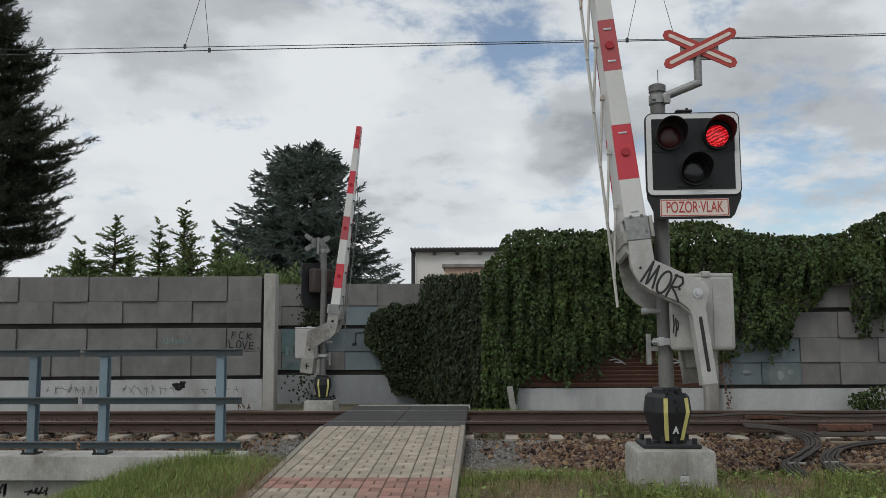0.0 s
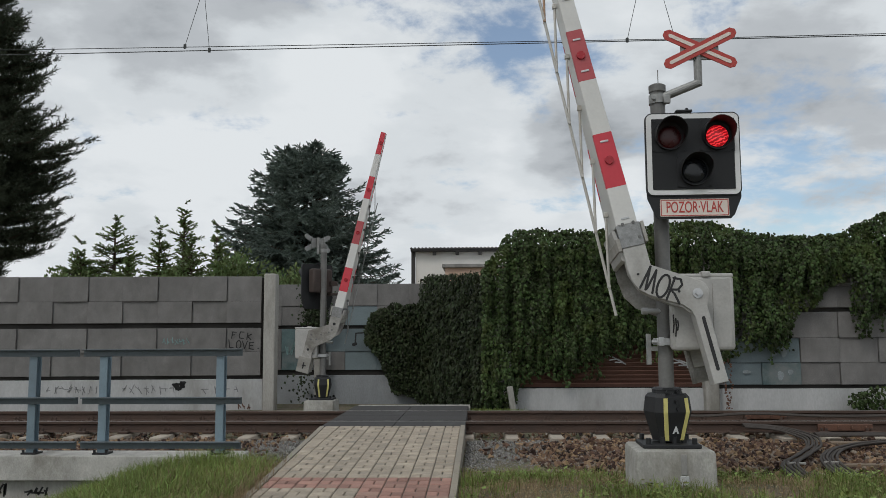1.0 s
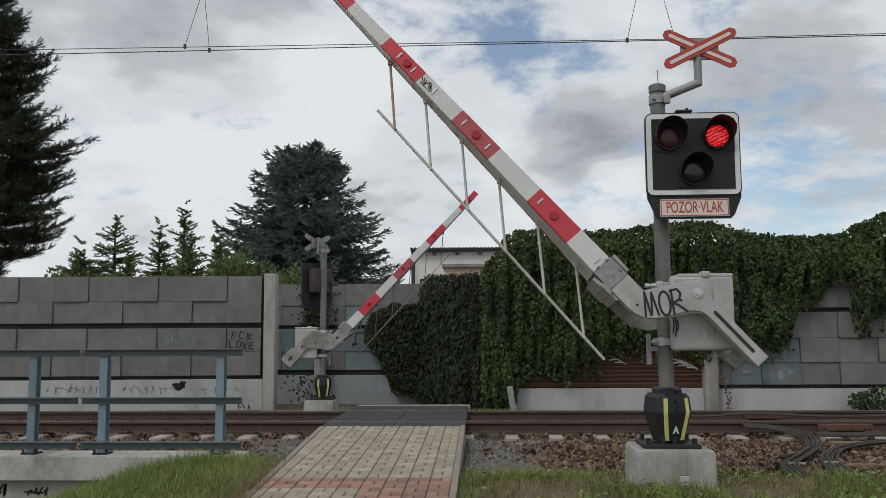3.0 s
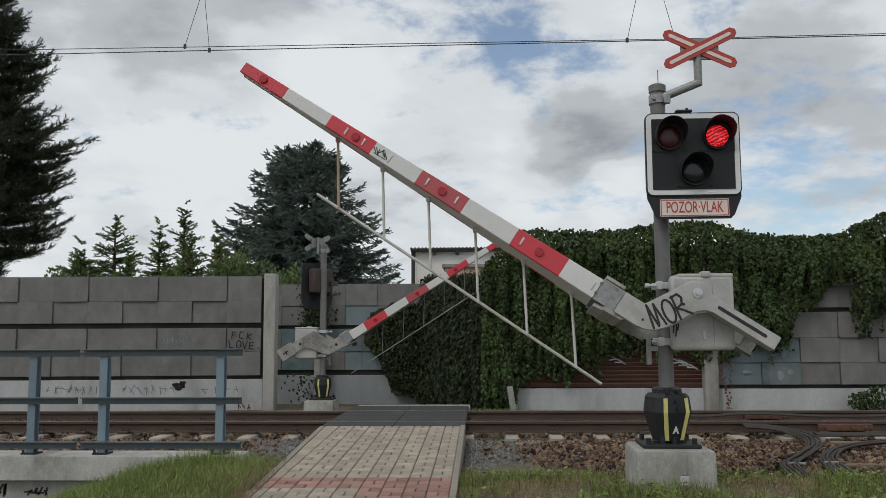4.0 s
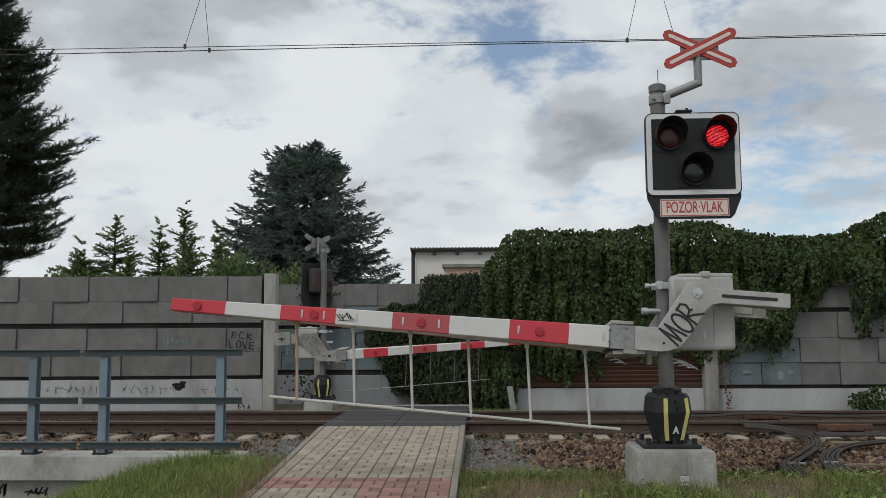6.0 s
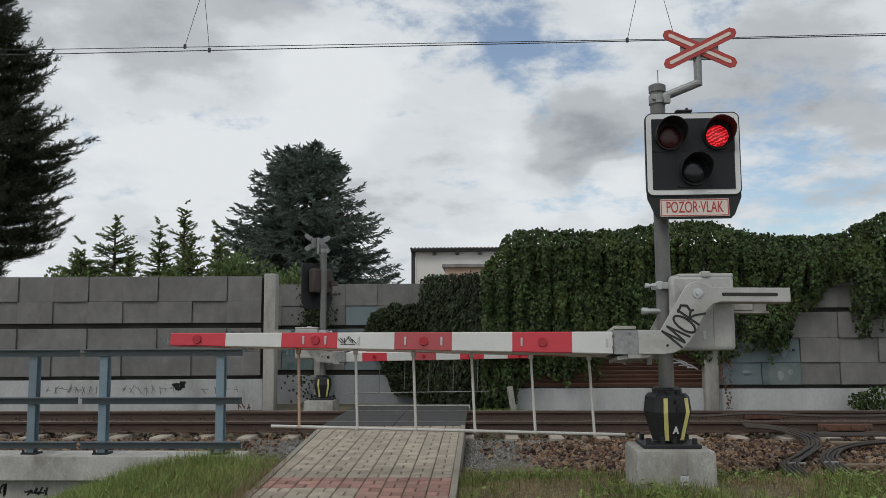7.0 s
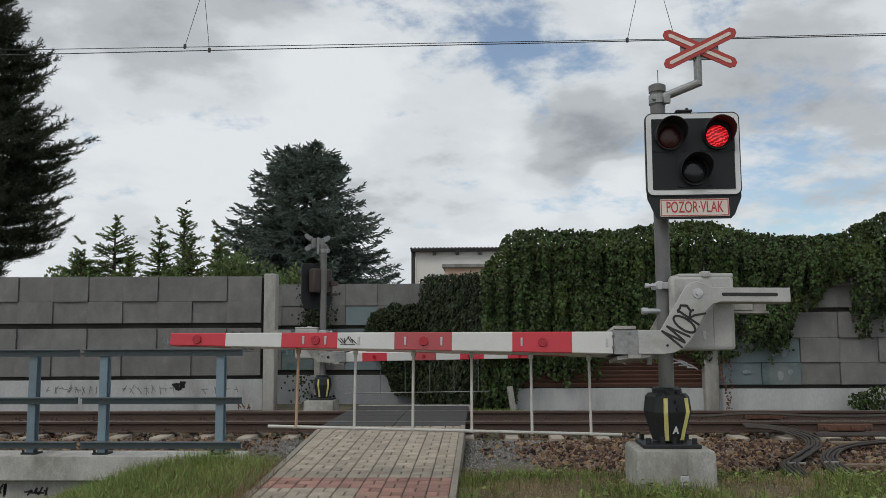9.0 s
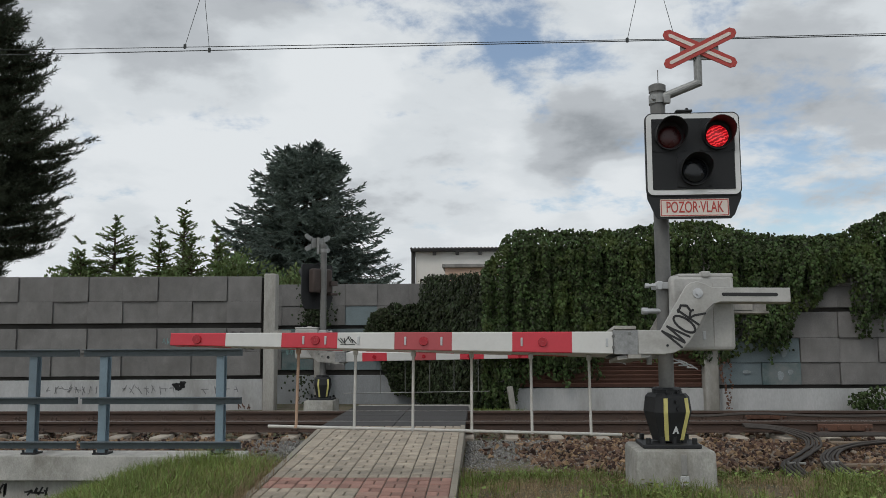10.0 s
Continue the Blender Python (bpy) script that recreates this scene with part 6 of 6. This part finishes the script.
# ---- overhead line ----
def wires():
    w = empty("overhead_line", pose(0, AXIS_Y, 0), "thin overhead contact wires above the track", "overhead line", kind="structure")

    def strand(name, pts, r):
        cu = bpy.data.curves.new(name, "CURVE")
        cu.dimensions = "3D"
        cu.bevel_depth, cu.bevel_resolution = r, 2
        sp = cu.splines.new("POLY")
        sp.points.add(len(pts) - 1)
        for q, p in zip(sp.points, pts):
            q.co = (*p, 1)
        cu.materials.append(M["wire"])
        ob = new(name, cu)
        ob.parent = w

    strand("contact_wire", [(-60, 0, 5.58), (-7.5, 0, 5.635), (6.1, 0, 5.655), (60, 0, 5.65)], 0.0075)
    strand("stitch_wire", [(-60, 0.05, 5.9), (-7.5, 0.05, 5.735), (-1, 0.05, 5.70), (3, 0.05, 5.685), (6.1, 0.05, 5.70), (60, 0.05, 5.95)], 0.006)
    for x0, z0, x1, z1 in ((-4.60, 5.72, -4.30, 6.75), (-4.21, 5.65, -4.33, 6.75), (2.28, 5.67, 2.50, 6.6), (3.0, 5.68, 2.78, 6.6)):
        strand("dropper", [(x0, 0, z0), (x1, 0, z1)], 0.0045)
        bm = bm_new()
        box(bm, -0.02, 0.02, -0.015, 0.015, -0.04, 0.03, bevel=0.004)
        part("clamp", bm, "wire", w, "", pose(x0, 0, z0))
    strand("messenger_wire", [(-60, 0, 7.4), (-4.4, 0, 6.75), (2.6, 0, 6.6), (60, 0, 7.6)], 0.007)


wires()


# ---- lineside cables and timber ----
def bundle(name, pts, n, r, label):
    c = empty(name, pose(0, 0, 0), label, "cable")
    for k in range(n):
        cu = bpy.data.curves.new("cable", "CURVE")
        cu.dimensions = "3D"
        cu.bevel_depth, cu.bevel_resolution = r, 2
        sp = cu.splines.new("BEZIER")
        sp.bezier_points.add(len(pts) - 1)
        for i, (q, p) in enumerate(zip(sp.bezier_points, pts)):
            nx, ny = pts[min(i + 1, len(pts) - 1)][0] - pts[max(i - 1, 0)][0], pts[min(i + 1, len(pts) - 1)][1] - pts[max(i - 1, 0)][1]
            l = math.hypot(nx, ny) or 1
            o = (k - (n - 1) / 2) * r * 2.15
            j = Vector((noise.noise((k * 3.1, i * 1.7, r * 50)), noise.noise((k * 2.3, i * 1.9, 7)), 0)) * 0.02
            q.co = (p[0] - ny / l * o + j.x, p[1] + nx / l * o + j.y, p[2] + 0.012 * (k % 3))
            q.handle_left_type = q.handle_right_type = "AUTO"
        cu.materials.append(M["cable"])
        ob = new("cable", cu)
        ob.parent = c
    return c


bundle("cable_bundle", [(3.5, 11.42, -0.05), (3.9, 11.4, -0.08), (4.12, 11.1, -0.12), (3.98, 10.3, -0.14), (3.55, 9.5, -0.15), (3.15, 8.8, -0.15), (3.05, 8.3, -0.16), (3.15, 7.8, -0.3)], 6, 0.0145, "black cables running down from the rail")
bundle("cable_bundle", [(5.7, 10.5, -0.1), (4.9, 10.35, -0.12), (4.25, 10.0, -0.13), (3.8, 9.4, -0.14), (3.58, 8.8, -0.15), (3.48, 8.2, -0.16), (3.6, 7.7, -0.3)], 6, 0.0145, "black cables curving over the ballast")
bundle("cable_bundle", [(4.3, 11.05, -0.12), (5.0, 11.0, -0.11), (5.8, 10.9, -0.1), (7.5, 10.9, -0.1)], 5, 0.014, "black cables along the rail")
bundle("cable_bundle", [(3.0, 12.9, -0.05), (3.3, 12.85, -0.06), (4.0, 12.8, -0.02), (5.2, 12.82, -0.06), (7.0, 12.8, -0.03)], 2, 0.014, "grey bonding cables between the rails")


def timber(at, l, w, h, label):
    bm = bm_new()
    box(bm, -l / 2, l / 2, -w / 2, w / 2, 0, h, bevel=0.012)
    for v in bm.verts:
        v.co += Vector((noise.noise(v.co * 4), noise.noise(v.co * 4 + Vector((3, 0, 0))), 0)) * 0.01
    tagged(part("timber", bm, "old_wood", None, label, at), category="timber", group="lineside timbers")


timber(pose(4.05, 8.95, -0.215, 0, 0, 3), 0.62, 0.12, 0.06, "weathered short timber under the cables")
timber(pose(4.55, 10.6, -0.215, 0, 0, -4), 0.5, 0.14, 0.07, "weathered timber on the ballast")
timber(pose(5.05, 9.4, -0.225, 0, 0, 90), 0.5, 0.2, 0.28, "weathered timber post stub beside the cables")
timber(pose(5.9, 10.6, -0.215, 0, 0, 2), 1.6, 0.16, 0.1, "weathered timber along the ballast")


def clip_band(x, y, z, w, a):
    bm = bm_new()
    box(bm, -w / 2, w / 2, -0.009, 0.009, 0, 0.022, bevel=0.003)
    tagged(part("cable_clip", bm, "concrete_pale", None, "white cable clip across black cables", pose(x, y, z, 0, 0, a)), category="clip", group="cable clips")


clip_band(3.17, 8.8, -0.137, 0.085, -20)
clip_band(3.27, 8.78, -0.137, 0.075, -24)
clip_band(3.6, 8.85, -0.137, 0.15, -10)


def fishplate(x, y, l):
    bm = bm_new()
    box(bm, -l / 2, l / 2, -0.075, -0.02, -0.125, -0.035, bevel=0.01)
    for i in range(4):
        rod(bm, (-l * 0.38 + l * 0.25 * i, -0.07, -0.08), (-l * 0.38 + l * 0.25 * i, -0.105, -0.08), 0.02, 6)
    part("fishplate", bm, "rusty", TRACK, "orange-rusty rail joint plate", pose(x, y - AXIS_Y, 0))


fishplate(4.35, RAIL_Y[1], 0.62)
fishplate(4.9, RAIL_Y[0], 0.72)


# ---- painted scrawl ----
def scrawl(parent, at, w, h, n, mat, seed, thick=0.018, name="graffiti", label="illegible painted scrawl"):
    rng = random.Random(seed)
    bm = bm_new()
    step = w / n
    for i in range(n):
        cx = -w / 2 + step * (i + 0.5)
        for _ in range(rng.randint(2, 3)):
            L = h * rng.uniform(0.35, 0.9)
            m = pose(cx + rng.uniform(-0.2, 0.2) * step, 0, rng.uniform(-0.15, 0.15) * h, 0, rng.choice((0, 0, 90, 30, -35)) + rng.uniform(-14, 14), 0)
            box(bm, -thick / 2, thick / 2, -0.002, 0.002, -L / 2, L / 2, m)
    part(name, bm, mat, parent, label, at, smooth=False)


def handwriting(parent, text, x, y, z, h, step, w, mat, seed):
    rng = random.Random(seed)
    for ch in text:
        if ch != " ":
            k = rng.uniform(0.85, 1.15)
            brush(ch, h * k, step * 0.72 * k, w, mat, parent, pose(x, y, z + rng.uniform(-0.1, 0.1) * h, 0, rng.uniform(-10, 12), 0))
        x += step * rng.uniform(0.9, 1.1)


handwriting(W1, "FCK", 11.76, -0.058, 1.11, 0.16, 0.165, 0.022, "ink", 1)
handwriting(W1, "LOVE.", 11.72, -0.058, 0.89, 0.16, 0.15, 0.022, "ink", 2)
for x, z, w, h in ((1.08, 0.95, 0.10, 0.06), (1.30, 0.85, 0.09, 0.16), (1.12, 0.80, 0.09, 0.05), (1.22, 0.42, 0.10, 0.14), (1.40, 0.48, 0.08, 0.08), (0.62, 0.48, 0.12, 0.05)):
    bm = bm_new()
    rod(bm, (0, -0.002, 0), (0, 0.002, 0), 1.0, 9)
    for v in bm.verts:
        v.co.x *= w * 0.6 * (1 + 0.4 * noise.noise((v.co.x * 2, x, z)))
        v.co.z *= h * 0.6 * (1 + 0.4 * noise.noise((v.co.z * 2, z, x)))
    part("paint_patch", bm, "block_pale", W3, "pale blue patch of old paint", pose(x, -0.044, z), smooth=False)
# faint marks that cannot be read: plain strokes
scrawl(W1, pose(8.45, -0.024, 0.03), 1.35, 0.22, 9, "paint_grey", 2, 0.012)
scrawl(W1, pose(10.0, -0.024, 0.02), 1.15, 0.22, 8, "paint_grey", 3, 0.012)
scrawl(W1, pose(11.55, -0.024, 0.0), 0.9, 0.22, 4, "paint_grey", 6, 0.016)
scrawl(W1, pose(12.05, -0.024, -0.36), 0.3, 0.16, 3, "rusty", 16, 0.02)
scrawl(W1, pose(10.55, -0.018, 1.06), 0.6, 0.16, 7, "paint_teal", 17, 0.014)
scrawl(W1, pose(10.66, -0.024, 0.10), 0.22, 0.24, 4, "ink", 7, 0.05)
scrawl(W2, pose(1.2, -0.034, 0.82), 0.9, 0.4, 6, "paint_teal", 8, 0.025)
bm = bm_new()
ribbon(bm, [(0, 0), (0.02, 0.28), (0.30, 0.30), (0.32, 0.05)], 0.035)
ribbon(bm, [(-0.04, 0.0), (0.02, 0.02)], 0.08)
ribbon(bm, [(0.27, 0.04), (0.33, 0.06)], 0.08)
part("graffiti", bm, "ink", W2, "black painted note sign", pose(2.55, -0.034, 0.93), smooth=False)
scrawl(HEADWALL, pose(-4.85, 9.017, -0.48), 0.26, 0.13, 4, "ink", 10, 0.02)
scrawl(HEADWALL, pose(-5.25, 9.017, -0.46), 0.12, 0.14, 2, "ink", 11, 0.02)


# ---- movement ----
BOOM = [(0.0, 84.3), (0.45, 84.3), (0.6, 83.5), (0.8, 80.9), (1.0, 77.6), (1.5, 69.95), (2.0, 62.65), (2.5, 55.35), (3.0, 48.1), (3.5, 40.85), (4.0, 33.5), (4.5, 26.1), (5.0, 18.95), (5.5, 11.75), (5.7, 8.75), (6.0, 4.6), (6.2, 2.2), (6.4, 1.0), (6.5, 0.7), (10.0, 0.7)]
SWING = [(0.0, 3.5), (0.5, 3.5), (0.8, 0.5), (1.0, -0.5), (1.5, 6.5), (2.0, 1.0), (2.5, -4.5), (3.0, -4.5), (3.4, -3.2), (3.8, -2.3), (4.0, -2.0), (4.3, 0.5), (4.5, 1.6), (4.8, -1.5), (5.0, -2.8), (5.5, -3.2), (6.0, -2.0), (6.5, -4.0), (6.8, -2.6), (7.0, -2.4), (7.2, 0.0), (10.0, 0.0)]


def motions():
    times = sorted({round(0.1 * i, 2) for i in range(0, 76)} | {8.0, 9.0, 10.0})
    for (_, arm, hang, bar), lean, lag in ((NEAR_BAR, 5.3, 0.0), (FAR_BAR, 2.2, 0.9)):
        base = pose(*PIVOT, -lean, 0, 0)

        def angle(t):
            a = lerp_at(BOOM, t)
            return a - (0.7 + lag * math.sin(radians(2 * a)) if lag else 0.0)

        walk(arm, [(t, base @ pose(0, 0, 0, 0, angle(t), 0)) for t in times])
        for o, p in hang:
            walk(o, [(t, pose(*p, 0, lerp_at(SWING, t) - angle(t), 0)) for t in times])
        rows = []
        for t in times:
            th = radians(lerp_at(SWING, t) - angle(t))
            rows.append((t, pose(-ROD_L * math.sin(th), 0, -ROD_L * math.cos(th))))
        walk(bar, rows)
    # each lens has a lit and a dark face and flips over every half second
    for kind, lens in NEAR_LAMPS:
        face = 0 if kind == "right" else 180
        rows, t = [(0.0, pose(0, LENS_Y, -0.014, 0, 0, face))], 0.23
        while t < 9.99:
            for k in range(4):
                rows.append((t - 0.05 + k / 30, pose(0, LENS_Y, -0.014, 0, 0, face + 60 * k)))
            face += 180
            t += 0.5
        rows.append((10.0, pose(0, LENS_Y, -0.014, 0, 0, face)))
        walk(lens, rows)


motions()
